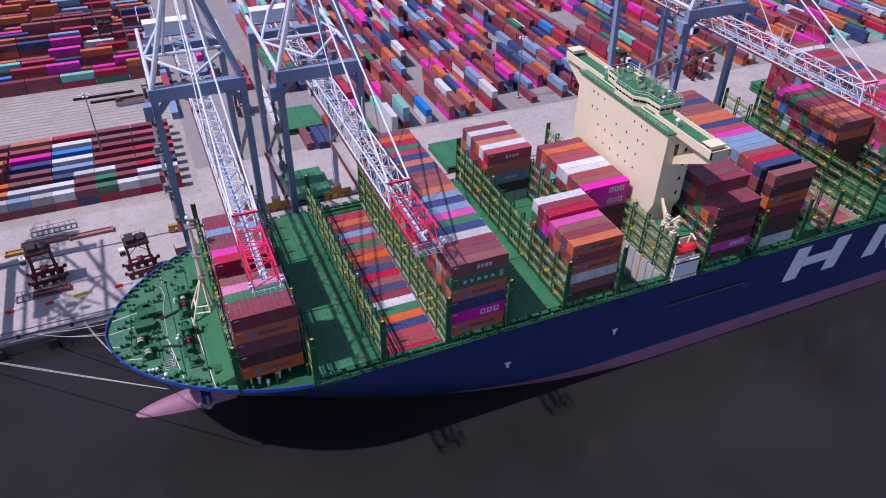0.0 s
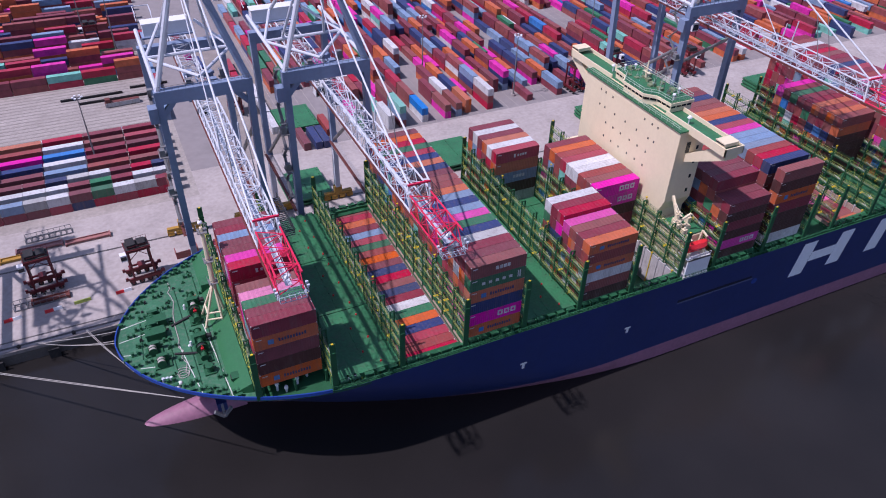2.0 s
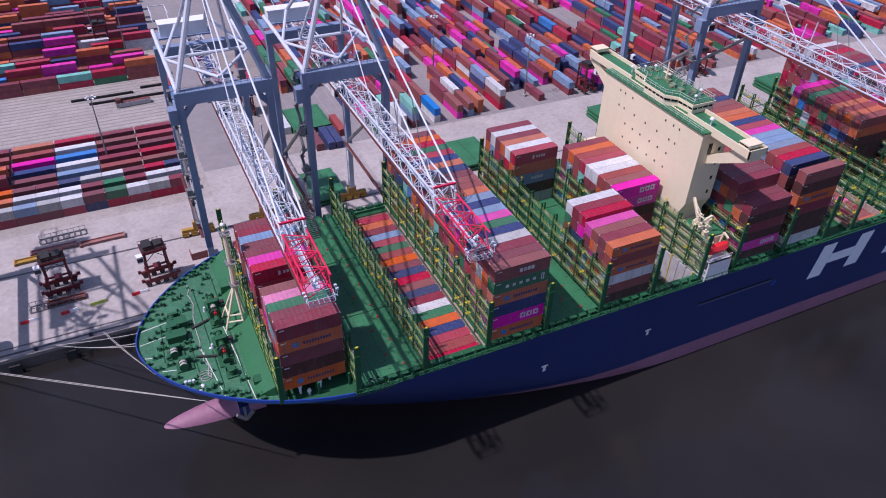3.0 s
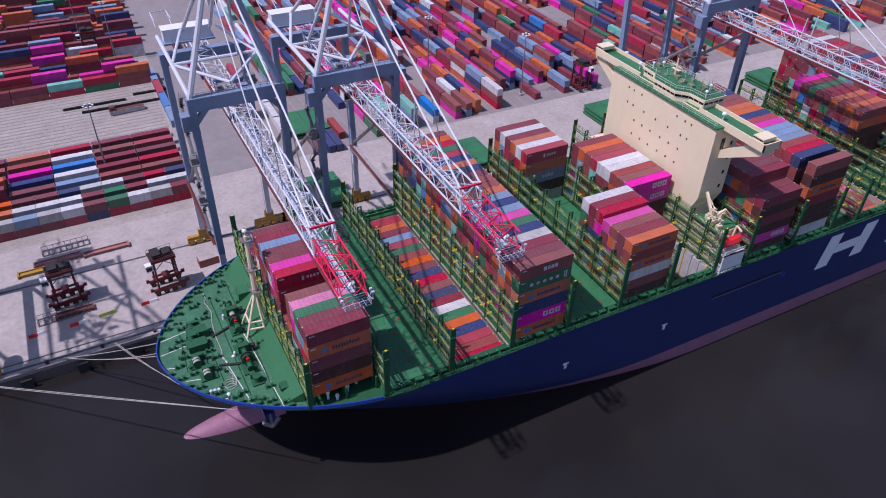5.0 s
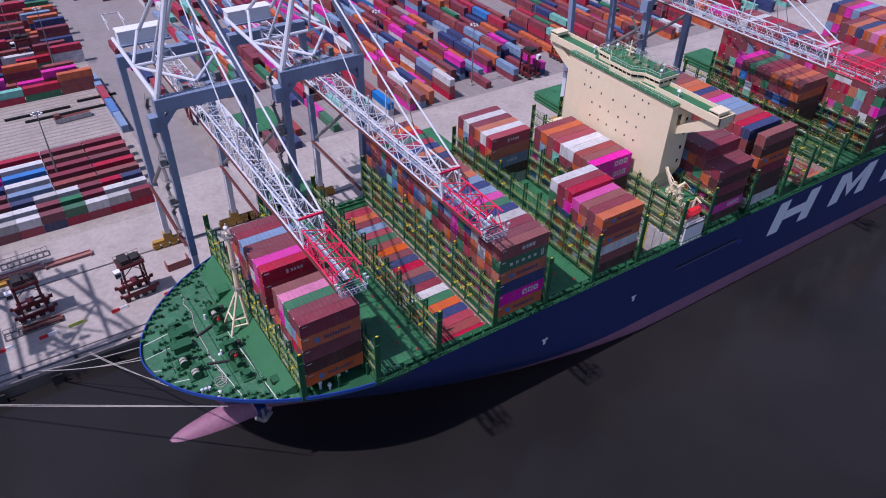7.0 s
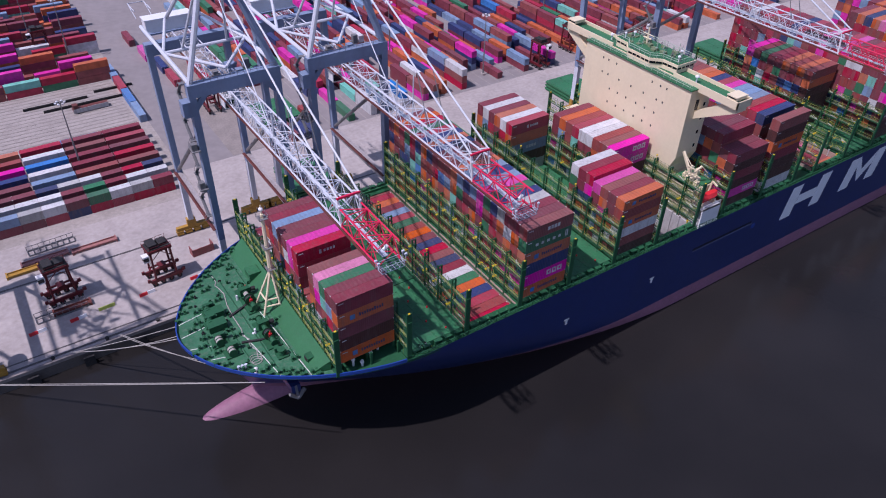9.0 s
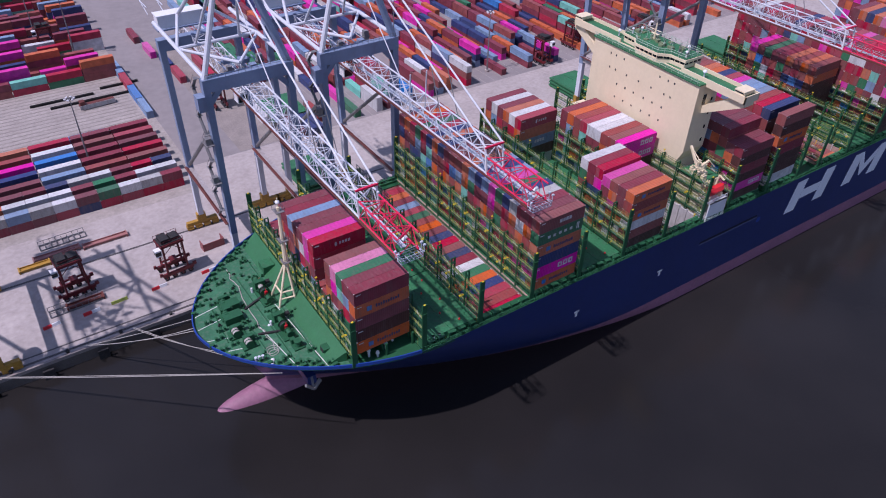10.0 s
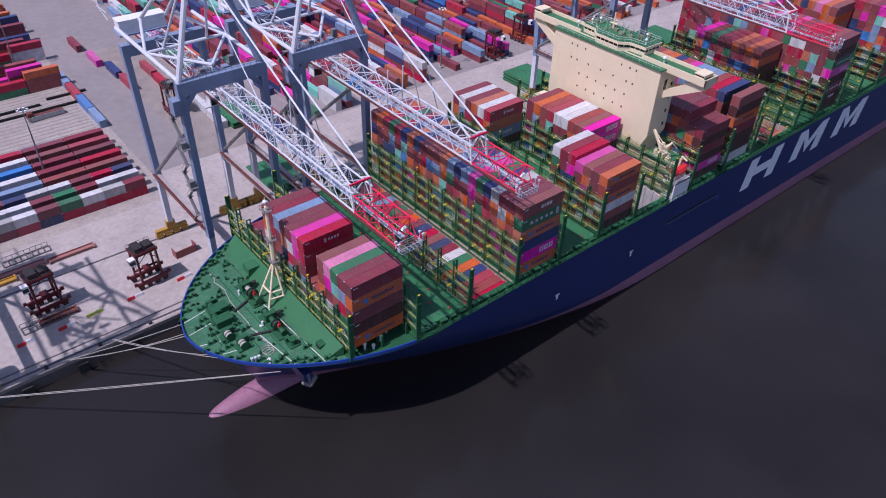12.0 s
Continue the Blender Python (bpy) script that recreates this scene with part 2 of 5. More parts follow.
def half_breadth(x, z):
    k = max(0.0, min(1.0, z / 25.0))
    stem = -6.0 - 14.3 * k ** 1.3
    run = 108.0 + (40.0 - 108.0) * k ** 0.8
    p = 2.0 - 0.2 * k
    q = 0.80 + 1.0 * k
    s = (x - stem) / run
    if s <= 0:
        return 0.0
    if s >= 1:
        return HALF
    return HALF * (1 - (1 - s) ** p) ** (1 / q)


def stem_x(z):
    k = max(0.0, min(1.0, z / 25.0))
    return -6.0 - 14.3 * k ** 1.3


STERN = 345.0


def hull_band(levels):
    sh = Shape()
    n = 90
    for side in (-1, 1):
        base = len(sh.v)
        for z in levels:
            x0 = stem_x(z)
            for i in range(n + 1):
                u = i / n
                x = x0 + (STERN - x0) * u ** 2.4
                sh.v.append((x, side * half_breadth(x, z), z))
        for j in range(len(levels) - 1):
            for i in range(n):
                a = base + j * (n + 1) + i
                quad = (a, a + 1, a + n + 2, a + n + 1)
                sh.f.append(quad if side < 0 else tuple(reversed(quad)))
    return sh


FOUL = 4.3
hull = part("hull_side", hull_band([FOUL + (DECK - FOUL) * i / 10 for i in range(11)]), hull_blue, ship, "navy blue painted hull side")
for p in hull.data.polygons:
    p.use_smooth = True
bottom = part("hull_bottom", hull_band([-4, -2, 0, 1.5, 3, FOUL]), antifoul, ship, "faded pink antifouling below the hull")
for p in bottom.data.polygons:
    p.use_smooth = True


def bulb():
    sh = Shape()
    rings, seg = 14, 16
    for i in range(rings + 1):
        u = i / rings
        x = -21.6 + 24 * u
        r = 4.2 * math.sqrt(max(0.0, 1 - (1 - min(1.0, u * 1.15)) ** 2))
        zc = -1.9 + 0.9 * u
        for j in range(seg):
            a = 2 * math.pi * j / seg
            sh.v.append((x, r * 0.85 * math.cos(a), zc + r * math.sin(a)))
    for i in range(rings):
        for j in range(seg):
            a, b = i * seg + j, i * seg + (j + 1) % seg
            sh.f.append((a, a + seg, b + seg, b))
    return sh


bow_bulb = part("bulbous_bow", bulb(), antifoul, ship, "faded pink bulbous bow above the water")
for p in bow_bulb.data.polygons:
    p.use_smooth = True

# bays along the ship: front end of the boxes in each
PITCH = 13.66
BAY = [4.0 + PITCH * i for i in range(7)] + [109.5, 124.8, 148.0, 161.6, 175.2, 188.8, 202.4, 216.0, 229.6, 243.2]
LEN = 12.19


def deck_outline(x0, x1, inset, z=24.5, n=40):
    near = []
    for i in range(n + 1):
        x = x0 + (x1 - x0) * (i / n) ** 2
        near.append((x, -max(0.02, half_breadth(x, z) - inset)))
    return near + [(x, -y) for x, y in reversed(near)]


part("fore_deck", Shape().prism(deck_outline(stem_x(DECK) + 0.1, 3.0, 0.05, DECK), DECK - 0.5, DECK - 0.02), fore_green, ship, "worn green painted fore deck")
for i, x0 in enumerate(BAY):
    x1 = BAY[i + 1] if i + 1 < len(BAY) else STERN
    deck_rest = Shape()
    if i == 2:
        deck_rest.prism([(x0 - 0.6, -26.5), (x1 - 0.9, -26.5), (x1 - 0.9, 26.5), (x0 - 0.6, 26.5)], 20.4, 20.9)
        for ya in (-29.0, 26.0):
            part("side_deck", Shape().box(x0 - 0.9, ya, 23.6, x1 - 0.9, ya + 3.0, DECK - 0.3), dark_green, ship)
    elif i in (6, 9):
        # the near hatch is off: an open hold between the side deck and the next cover
        floor_z = 16.0 if i == 6 else 20.4
        deck_rest.box(x0 - 0.9, -9.3, DECK - 0.6, x1 - 0.9, HALF - 0.05, DECK - 0.3)
        part("side_deck", Shape().box(x0 - 0.9, -HALF + 0.05, DECK - 0.6, x1 - 0.9, -27.2, DECK - 0.3), dark_green, ship)
        part("hold_floor", Shape().box(x0 - 0.9, -27.2, floor_z, x1 - 0.9, -9.3, floor_z + 0.5), dark_green, ship)
    else:
        out = deck_outline(max(x0 - 0.9, 3.0), x1 - 0.9, 0.05, DECK, 8)
        deck_rest.prism(out, DECK - 0.6, DECK - 0.3)
    part("main_deck", deck_rest, dark_green, ship, "dark green main deck under the hatches")

# raised rim at the bow
rim = Shape()
xs = [stem_x(DECK) + (16 - stem_x(DECK)) * (i / 48) ** 2.2 for i in range(49)]
around = [(x, half_breadth(x, DECK)) for x in reversed(xs)] + [(x, -half_breadth(x, DECK)) for x in xs[1:]]
for i, (x, y) in enumerate(around):
    (xa, ya), (xb, yb) = around[max(i - 1, 0)], around[min(i + 1, len(around) - 1)]
    l = math.hypot(xb - xa, yb - ya)
    nx, ny = -(yb - ya) / l * 0.12, (xb - xa) / l * 0.12
    rim.v += [(x - nx, y - ny, DECK - 0.2), (x + nx, y + ny, DECK - 0.2), (x + nx, y + ny, DECK + 0.6), (x - nx, y - ny, DECK + 0.6)]
for i in range(len(around) - 1):
    for k in range(4):
        a, b = i * 4 + k, i * 4 + (k + 1) % 4
        rim.f.append((a, b, b + 4, a + 4))
part("bulwark", rim, rim_blue, ship, "bright blue bulwark edge round the bow")

# hatch covers, three to a bay, with ribs and small red stoppers
def ribbed_cover(x0, ya, yb, z0, z1):
    sh = Shape().box(x0 - 0.3, ya, z0, x0 + LEN + 0.3, yb, z1)
    for k in range(1, 4):
        x = x0 - 0.3 + (LEN + 0.6) * k / 4
        sh.box(x - 0.05, ya + 0.1, z1, x + 0.05, yb - 0.1, z1 + 0.06)
    y = ya + 1.2
    while y < yb - 0.5:
        for x in (x0 + 0.1, x0 + 5.9, x0 + LEN - 0.4):
            sh.box(x, y, z1, x + 0.3, y + 0.3, z1 + 0.16)
        y += 2.5
    return sh


stopper = Shape().tube((0, 0, 0), (0, 0, 0.35), 0.22, 0.16, n=6).mesh("stopper", signal_red)
for i, x0 in enumerate(BAY):
    if i == 2:
        continue
    for k in range(3):
        if k == 0 and i in (6, 9):
            continue
        ya, yb = -27.6 + k * 18.4 + 0.1, -27.6 + (k + 1) * 18.4 - 0.1
        top = 25.4
        if i == 0:
            ya, yb, top = max(ya, -19.5), min(yb, 19.5), 26.95
        cover = part("hatch_cover", ribbed_cover(x0, ya, yb, DECK - 0.3, top), deck_green, ship, "green ribbed steel hatch cover")
        if i in (1, 4):
            for q in range(5):
                ob = new("stopper", stopper)
                ob.parent, ob.location = cover, (x0 + LEN * (0.55 if q % 2 else 0.75), ya + 1.5 + 3.6 * q, top)

# coaming round the open hold
x0, x1 = BAY[2] - 0.55, BAY[2] + LEN + 0.35
coaming = material("dusty_coaming", (0.32, 0.24, 0.20), 0.8, vary=0.2, scale=0.6, dirt=0.4)
for a in ((x1 - 0.1, -27.2, x1 + 0.25, 27.2), (x0 - 0.3, -27.2, x0, 27.2)):
    part("hold_coaming", Shape().box(a[0], a[1], 20.9, a[2], a[3], 24.6), coaming, ship, "dusty coaming of the open hold")
for y in (-27.5, 27.5):
    part("hold_coaming", Shape().box(x0 - 0.3, y - 0.3, 20.9, x1 + 0.25, y + 0.3, 24.6), deck_green, ship)

# the two small open holds: walls, cell guides and edges
hold_grey = material("hold_grey", (0.42, 0.41, 0.42), 0.7, vary=0.2, scale=0.5, dirt=0.45, dirt_color=(0.20, 0.17, 0.15), streak=1)
for i, floor_z in ((6, 16.5), (9, 20.9)):
    x0, x1 = BAY[i] - 0.5, BAY[i] + LEN - 0.3
    wall_paint = hold_grey if i == 6 else coaming
    for a, b in ((x0 - 0.3, x0), (x1, x1 + 0.3)):
        part("hold_wall", Shape().box(a, -27.2, floor_z, b, -9.3, 25.2), wall_paint, ship, "dusty steel wall of the open hold")
    for a in (-27.5, -9.6):
        part("hold_wall", Shape().box(x0 - 0.3, a, floor_z, x1 + 0.3, a + 0.3, 25.2), wall_paint, ship)
        part("hold_edge", Shape().box(x0 - 0.4, a - 0.1, 25.2, x1 + 0.4, a + 0.4, 25.4), deck_green, ship)
    for k in range(8):
        y = -26.7 + 2.42 * k
        part("cell_guide", Shape().box(x1 - 0.22, y - 0.09, floor_z, x1, y + 0.09, 25.6).box(x1 - 0.3, y - 0.2, 25.6, x1 + 0.1, y + 0.2, 25.75), hold_grey if k % 3 else yellow, ship)

# ---- lashing bridges ----
grating = material("grating", (0.17, 0.21, 0.12), 0.7, vary=0.35, scale=1.5, dirt=0.6, dirt_color=(0.04, 0.10, 0.05))


rod_steel = material("galvanised_rod", (0.40, 0.42, 0.40), 0.45, metal=0.3, vary=0.25, scale=1.5, dirt=0.3)


def lashing_bridge(x, end_top, y0=-28.2, y1=28.2, bottom=DECK - 0.3):
    top = end_top - 2.6
    br = part("lashing_bridge", Shape().box(x - 0.5, y0, bottom, x + 0.5, y1, bottom + 0.5), dark_green, ship, "green steel lashing bridge with yellow fittings")
    n = max(1, round((y1 - y0) / 5.1))
    step = (y1 - y0) / n
    post = Shape()
    for s in (-0.42, 0.42):
        post.box(s - 0.12, -0.15, bottom, s + 0.12, 0.15, top)
    for z in (top - 0.2, (top + bottom) / 2):
        post.box(-0.42, -0.1, z, 0.42, 0.1, z + 0.2)
    post.box(-0.5, -0.28, top - 1.4, 0.5, 0.28, top - 1.25)
    pm = post.mesh("post", dark_green)
    for i in range(n + 1):
        ob = new("post", pm)
        ob.parent, ob.location = br, (x, y0 + i * step, 0)
    for y in (y0, y1):
        part("end_ladder", Shape().box(x - 0.55, y - 0.14, bottom, x + 0.55, y + 0.14, top + 0.9), dark_green, br)
    gear = Shape().box(-0.5, -0.1, -0.25, 0.5, 0.1, 0.1).box(-0.54, -0.24, -0.05, 0.54, 0.24, 0.07).tube((0, 0, 0.05), (0, 0, 0.4), 0.09, n=6).mesh("lashing_gear", yellow)
    level = bottom + 2.6
    while level < top - 0.4:
        part("walkway", Shape().box(x - 0.2, y0, level - 0.07, x + 0.2, y1, level), grating, br)
        for s in (-0.46, 0.46):
            r = Shape()
            for dz in (0.6, 1.1):
                r.beam((x + s, y0, level + dz), (x + s, y1, level + dz), 0.045)
            y = y0 + step / 4
            while y < y1:
                r.beam((x + s, y, level), (x + s, y, level + 1.1), 0.05)
                y += step / 4
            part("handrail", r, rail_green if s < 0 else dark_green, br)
            part("edge_beam", Shape().box(x + s - 0.08, y0, level - 0.26, x + s + 0.08, y1, level - 0.1), dark_green, br)
        for i in range(n * 2):
            if random.random() < (0.15 if x < 110 else 0.3):
                ob = new("lashing_gear", gear)
                ob.parent, ob.location = br, (x, y0 + (i + random.uniform(0.2, 0.8)) * step / 2, level + random.uniform(-0.3, 0.2))
        for i in range(n):
            for k in range(2):
                if random.random() < 0.7:
                    a = y0 + (i + 0.5 * k + random.uniform(0.1, 0.4)) * step
                    if k == 0:
                        lying = Shape()
                        for q in range(3):
                            lying.tube((x + 0.1 * q - 0.3, a, level + 0.06 + 0.12 * (q % 2)), (x + 0.25 - 0.2 * q, min(y1, a + random.uniform(1.2, 2.6)), level + random.uniform(0.1, 0.7)), 0.05, n=4)
                        part("stowed_rod", lying, rod_steel, br, "pale galvanised lashing rods")
                    part("lashing_rod", Shape().tube((x - 0.5, a, level - 0.1), (x - 0.5, min(y1, max(y0, a + random.uniform(-1.3, 1.3))), level - 2.4), 0.035, n=4), rail_green, br)
        level += 2.72
    for i in (0, n // 3, 2 * n // 3, n):
        lamp = Shape().tube((x, y0 + i * step, top), (x, y0 + i * step, top + 0.9), 0.06, n=6).box(x - 0.22, y0 + i * step - 0.16, top + 0.75, x + 0.22, y0 + i * step + 0.16, top + 0.95)
        part("deck_lamp", lamp, yellow, br)


for x, top in ((3.1, 37.6), (16.85, 37.6), (30.5, 37.2), (44.2, 38.6), (57.85, 38.8), (71.5, 39.4), (85.15, 39.4), (98.6, 38.8), (108.7, 38.8), (124.0, 38.8), (137.7, 38.8), (147.2, 38.8), (160.8, 38.8), (174.4, 38.8), (188.0, 38.8), (201.6, 38.8), (215.2, 38.8)):
    w = min(28.2, half_breadth(x, 25) - 0.7)
    lashing_bridge(x, top, -w, w)

# side passage: rails, pipes and stools between the hatches and the rim
for side in (-1, 1):
    rail = Shape()
    pts = [(16 + i * 2.4) for i in range(100)]
    for a, b in zip(pts, pts[1:]):
        ya, yb = side * (half_breadth(a, DECK) - 0.25), side * (half_breadth(b, DECK) - 0.25)
        for dz in (0.45, 0.8, 1.15):
            rail.beam((a, ya, DECK - 0.3 + dz), (b, yb, DECK - 0.3 + dz), 0.06)
        rail.beam((a, ya, DECK - 0.4), (a, ya, DECK + 0.85), 0.08)
    part("side_rail", rail, dark_green, ship)
    stool = Shape().box(0, -0.35, DECK - 0.4, 0.35, 0.35, DECK + 0.95).box(-0.1, -0.45, DECK + 0.95, 1.6, 0.45, DECK + 1.1).mesh("stool", dark_green)
    for x0 in BAY[1:13]:
        for dx in (0.2, 2.6, 5.2, 7.6, 10.2):
            ob = new("stool", stool)
            ob.parent, ob.location = ship, (x0 + dx, side * (HALF - 1.25), 0)
    part("side_pipe", Shape().tube((18, side * (HALF - 0.8), DECK), (300, side * (HALF - 0.8), DECK), 0.16), deck_green, ship)

# stanchions under the foremost stack
for dx in (0.15, 5.9, 11.9):
    for y in (-25.4, -23.6, -21.4, 21.5, 23.6):
        if abs(y) > half_breadth(BAY[0] + dx, DECK) - 1.2:
            continue
        part("stanchion", Shape().box(BAY[0] + dx - 0.2, y - 0.2, DECK - 0.3, BAY[0] + dx + 0.2, y + 0.2, 26.98), dark_green, ship)

# stepped hatch edges and brackets by the open passage
for x0 in BAY[1:9]:
    for s in (-1, 1):
        part("passage_step", Shape().box(x0 - 0.2, s * 28.3 - 0.45, DECK - 0.3, x0 + LEN + 0.2, s * 28.3 + 0.45, DECK - 0.12), deck_green, ship)
        for k in range(8):
            x = x0 + 0.7 + 1.55 * k
            part("bracket", Shape().beam((x, s * 27.7, DECK + 0.9), (x, s * 28.9, DECK - 0.2), 0.12, 0.2).box(x - 0.1, s * 27.9 - 0.2, DECK + 0.8, x + 0.1, s * 27.9 + 0.2, DECK + 1.0), deck_green, ship)

# pale ventilators and pipes on the deck beside the first two bays
for x, y, h in ((6.7, -23.9, 1.9), (10.6, -23.8, 1.7), (8.2, -24.8, 1.2), (12.8, -22.6, 1.5), (19.6, -27.2, 1.3), (21.0, -27.3, 1.3), (27.4, -27.0, 1.2)):
    part("ventilator", Shape().tube((x, y, DECK - 0.3), (x, y, DECK + h - 0.5), 0.26, n=8).tube((x, y, DECK + h - 0.6), (x, y, DECK + h - 0.1), 0.42, 0.3, n=10), white_paint, ship, "white mushroom ventilator")
for k in range(9):
    x = 18.4 + 1.25 * k
    part("deck_pipe", Shape().tube((x, -28.0, DECK), (x + 0.5, -25.6, DECK + 0.5), 0.12, n=6), rail_green if k % 3 == 0 else dark_green, ship)

# ---- bridge house ----
def across(x0, x1, outline):
    """A body of the outline (y, z) from x0 to x1."""
    sh = Shape()
    n = len(outline)
    sh.v = [(x0, y, z) for y, z in outline] + [(x1, y, z) for y, z in outline]
    sh.f = [tuple(range(n)), tuple(reversed(range(n, 2 * n)))] + [(i, n + i, n + (i + 1) % n, (i + 1) % n) for i in range(n)]
    return sh


house = part("deckhouse", across(99.5, 106.8, [(16.2, 24), (16.2, 35.0), (17.6, 38.2), (17.6, 56.0), (-17.6, 56.0), (-17.6, 38.2), (-16.2, 35.0), (-16.2, 24)]), cream, ship, "cream painted deckhouse with rows of small windows")
for s in (-1, 1):
    part("house_flank", Shape().box(99.5, min(s * 16.2, s * 25.0), 24.4, 106.4, max(s * 16.2, s * 25.0), 32.8), cream, ship, "cream lower side of the deckhouse")
small_window = Shape().box(-0.06, -0.2, -0.28, 0.06, 0.2, 0.24).mesh("window", sheen_glass)
for y, z in ((11.1, 53.7), (9.2, 53.7), (6.4, 53.7), (10.8, 50.0), (8.7, 50.0), (4.7, 50.0), (0.5, 50.0), (-3.8, 50.0), (-5.8, 53.7), (-8.5, 53.7), (-10.5, 53.7), (-8.1, 50.0), (-10.1, 50.0),
             (7.4, 46.5), (4.4, 46.5), (1.4, 46.5), (-2.1, 46.5), (-5.1, 46.5), (-8.2, 46.5), (7.4, 42.9), (4.3, 42.9), (1.3, 42.9), (-2.1, 42.9), (-5.1, 42.9), (-8.1, 42.9)):
    ob = new("window", small_window)
    ob.parent, ob.location = house, (99.5, y, z)
side_window = Shape().box(-0.3, -0.06, -0.45, 0.3, 0.06, 0.45).mesh("window", glass_dark)
for x, z in ((105.2, 51.4), (105.2, 47.8), (105.2, 44.0), (105.2, 40.3)):
    ob = new("window", side_window)
    ob.parent, ob.location = house, (x, -17.6, z)
# doorway is not cut out; a dark plate gives the shade within
part("side_door", Shape().box(101.9, -17.7, 50.6, 102.9, -17.5, 53.2), glass_dark, house, "dark plate painted as the shade in an open doorway")

wing = part("bridge_wing", Shape().box(101.4, -28.6, 55.6, 106.2, 27.8, 56.4), cream, ship, "cream bridge wing across the ship")
part("wing_floor", Shape().box(101.7, -28.2, 56.4, 105.9, 27.4, 56.5), deck_green, wing, "green walking deck of the bridge wing")
for a in ((101.35, -28.7, 101.65, -9.9), (101.35, 10.5, 101.65, 27.9), (106.05, -28.7, 106.3, -9.95), (106.05, 10.55, 106.3, 27.9)):
    part("parapet", Shape().box(a[0], a[1], 55.5, a[2], a[3], 57.3), cream, wing)
for y in (-28.7, 27.7):
    part("parapet", Shape().box(101.35, y, 55.5, 106.3, y + 0.25, 57.32), cream, wing)
for s in (-1, 1):
    part("wing_strut", across(102.2, 105.4, [(s * 17.4, 48.2), (s * 17.4, 50.2), (s * 24.4, 55.0), (s * 28.4, 55.8), (s * 28.4, 54.4)][:: s or 1]), cream, wing, "cream slanting strut under the wing")
    part("wing_cab", Shape().box(101.6, s * 26.6 - 1.3, 57.3, 105.2, s * 26.6 + 1.3, 57.9).box(101.5, s * 26.6 - 1.4, 57.9, 105.3, s * 26.6 + 1.4, 58.15), cream, wing, "white control cab at the wing end")
    part("wing_cab_window", Shape().box(101.5, s * 26.6 - 1.2, 57.6, 105.28, s * 26.6 + 1.2, 57.85), glass_dark, wing)
part("front_walk", Shape().box(99.1, -17.8, 55.95, 101.34, 17.8, 56.3), deck_green, house, "green walkway before the wheelhouse")
for y in range(-17, 18, 2):
    part("stanchion", Shape().tube((99.2, y, 56.3), (99.2, y, 57.3), 0.05, n=5), pale_rail, house)
for z in (56.85, 57.3):
    part("handrail", Shape().tube((99.2, -17.6, z), (99.2, 17.6, z), 0.05, n=5), pale_rail, house)

WH = [(100.0, -3.1), (100.0, 3.9), (102.2, 6.2), (102.5, 10.4), (108.4, 10.4), (108.4, -9.8), (102.5, -9.8), (102.2, -5.4)][::-1]


def grown(outline, d):
    cx, cy = 104.5, 0.3
    return [(x + d * (1 if x > cx else -1), y + d * (1 if y > cy else -1)) for x, y in outline]


wheel = part("wheelhouse", Shape().prism(WH, 56.3, 57.4), cream, ship, "cream wheelhouse with a dark window band")
part("window_band", Shape().prism(grown(WH, -0.1), 57.4, 58.15), glass_dark, wheel, "dark wheelhouse windows")
for (xa, ya), (xb, yb) in zip(WH, WH[1:] + WH[:1]):
    m = max(1, round(math.hypot(xb - xa, yb - ya) / 1.5))
    for k in range(m):
        x, y = xa + (xb - xa) * k / m, ya + (yb - ya) * k / m
        part("mullion", Shape().tube((x, y, 57.4), (x, y, 58.15), 0.1, n=6), cream, wheel)
part("roof_edge", Shape().prism(grown(WH, 0.3), 58.15, 58.8), cream, wheel)
part("roof", Shape().prism(grown(WH, 0.1), 58.8, 58.88), deck_green, wheel, "green painted wheelhouse roof")
rr = Shape()
pts = grown(WH, 0.0)
for (xa, ya), (xb, yb) in zip(pts, pts[1:] + pts[:1]):
    for z in (59.45, 60.0):
        rr.tube((xa, ya, z), (xb, yb, z), 0.06, n=5)
    m = max(2, int(math.hypot(xb - xa, yb - ya) / 1.6))
    for k in range(m):
        u = k / m
        rr.tube((xa + (xb - xa) * u, ya + (yb - ya) * u, 58.6), (xa + (xb - xa) * u, ya + (yb - ya) * u, 60.0), 0.05, n=5)
part("roof_rail", rr, pale_rail, wheel, "pale green roof railing")


def dome(sh, x, y, z, r):
    k = len(sh.v)
    for i in range(5):
        a = math.pi / 2 * i / 4
        for j in range(10):
            b = 2 * math.pi * j / 10
            sh.v.append((x + r * math.cos(a) * math.cos(b), y + r * math.cos(a) * math.sin(b), z + r * math.sin(a)))
    for i in range(4):
        for j in range(10):
            p, q = k + i * 10 + j, k + i * 10 + (j + 1) % 10
            sh.f.append((p, q, q + 10, p + 10))
    return sh


for x, y, r in ((103.0, -15.5, 0.55), (106.0, 8.0, 0.4), (103.9, -8.6, 0.4), (107.0, -6.6, 0.4), (103.6, 8.8, 0.35), (104.0, 13.6, 0.5)):
    base = 56.5 if abs(y) > 13 else 58.66
    part("radome", dome(Shape().tube((x, y, base), (x, y, base + 1.5), 0.16, n=6), x, y, base + 1.4, r), white_paint, wheel, "white satellite dome on a post")
rng_roof = random.Random(8)
for k in range(34):
    x, y = rng_roof.uniform(102.8, 107.6), rng_roof.uniform(-9.2, 9.6)
    part("aerial", Shape().tube((x, y, 58.66), (x, y, 58.66 + rng_roof.uniform(1.2, 3.6)), 0.07, 0.03, n=5).box(x - 0.35, y - 0.06, 59.7, x + 0.35, y + 0.06, 59.82), pale_rail if k % 3 else steel_grey, wheel)
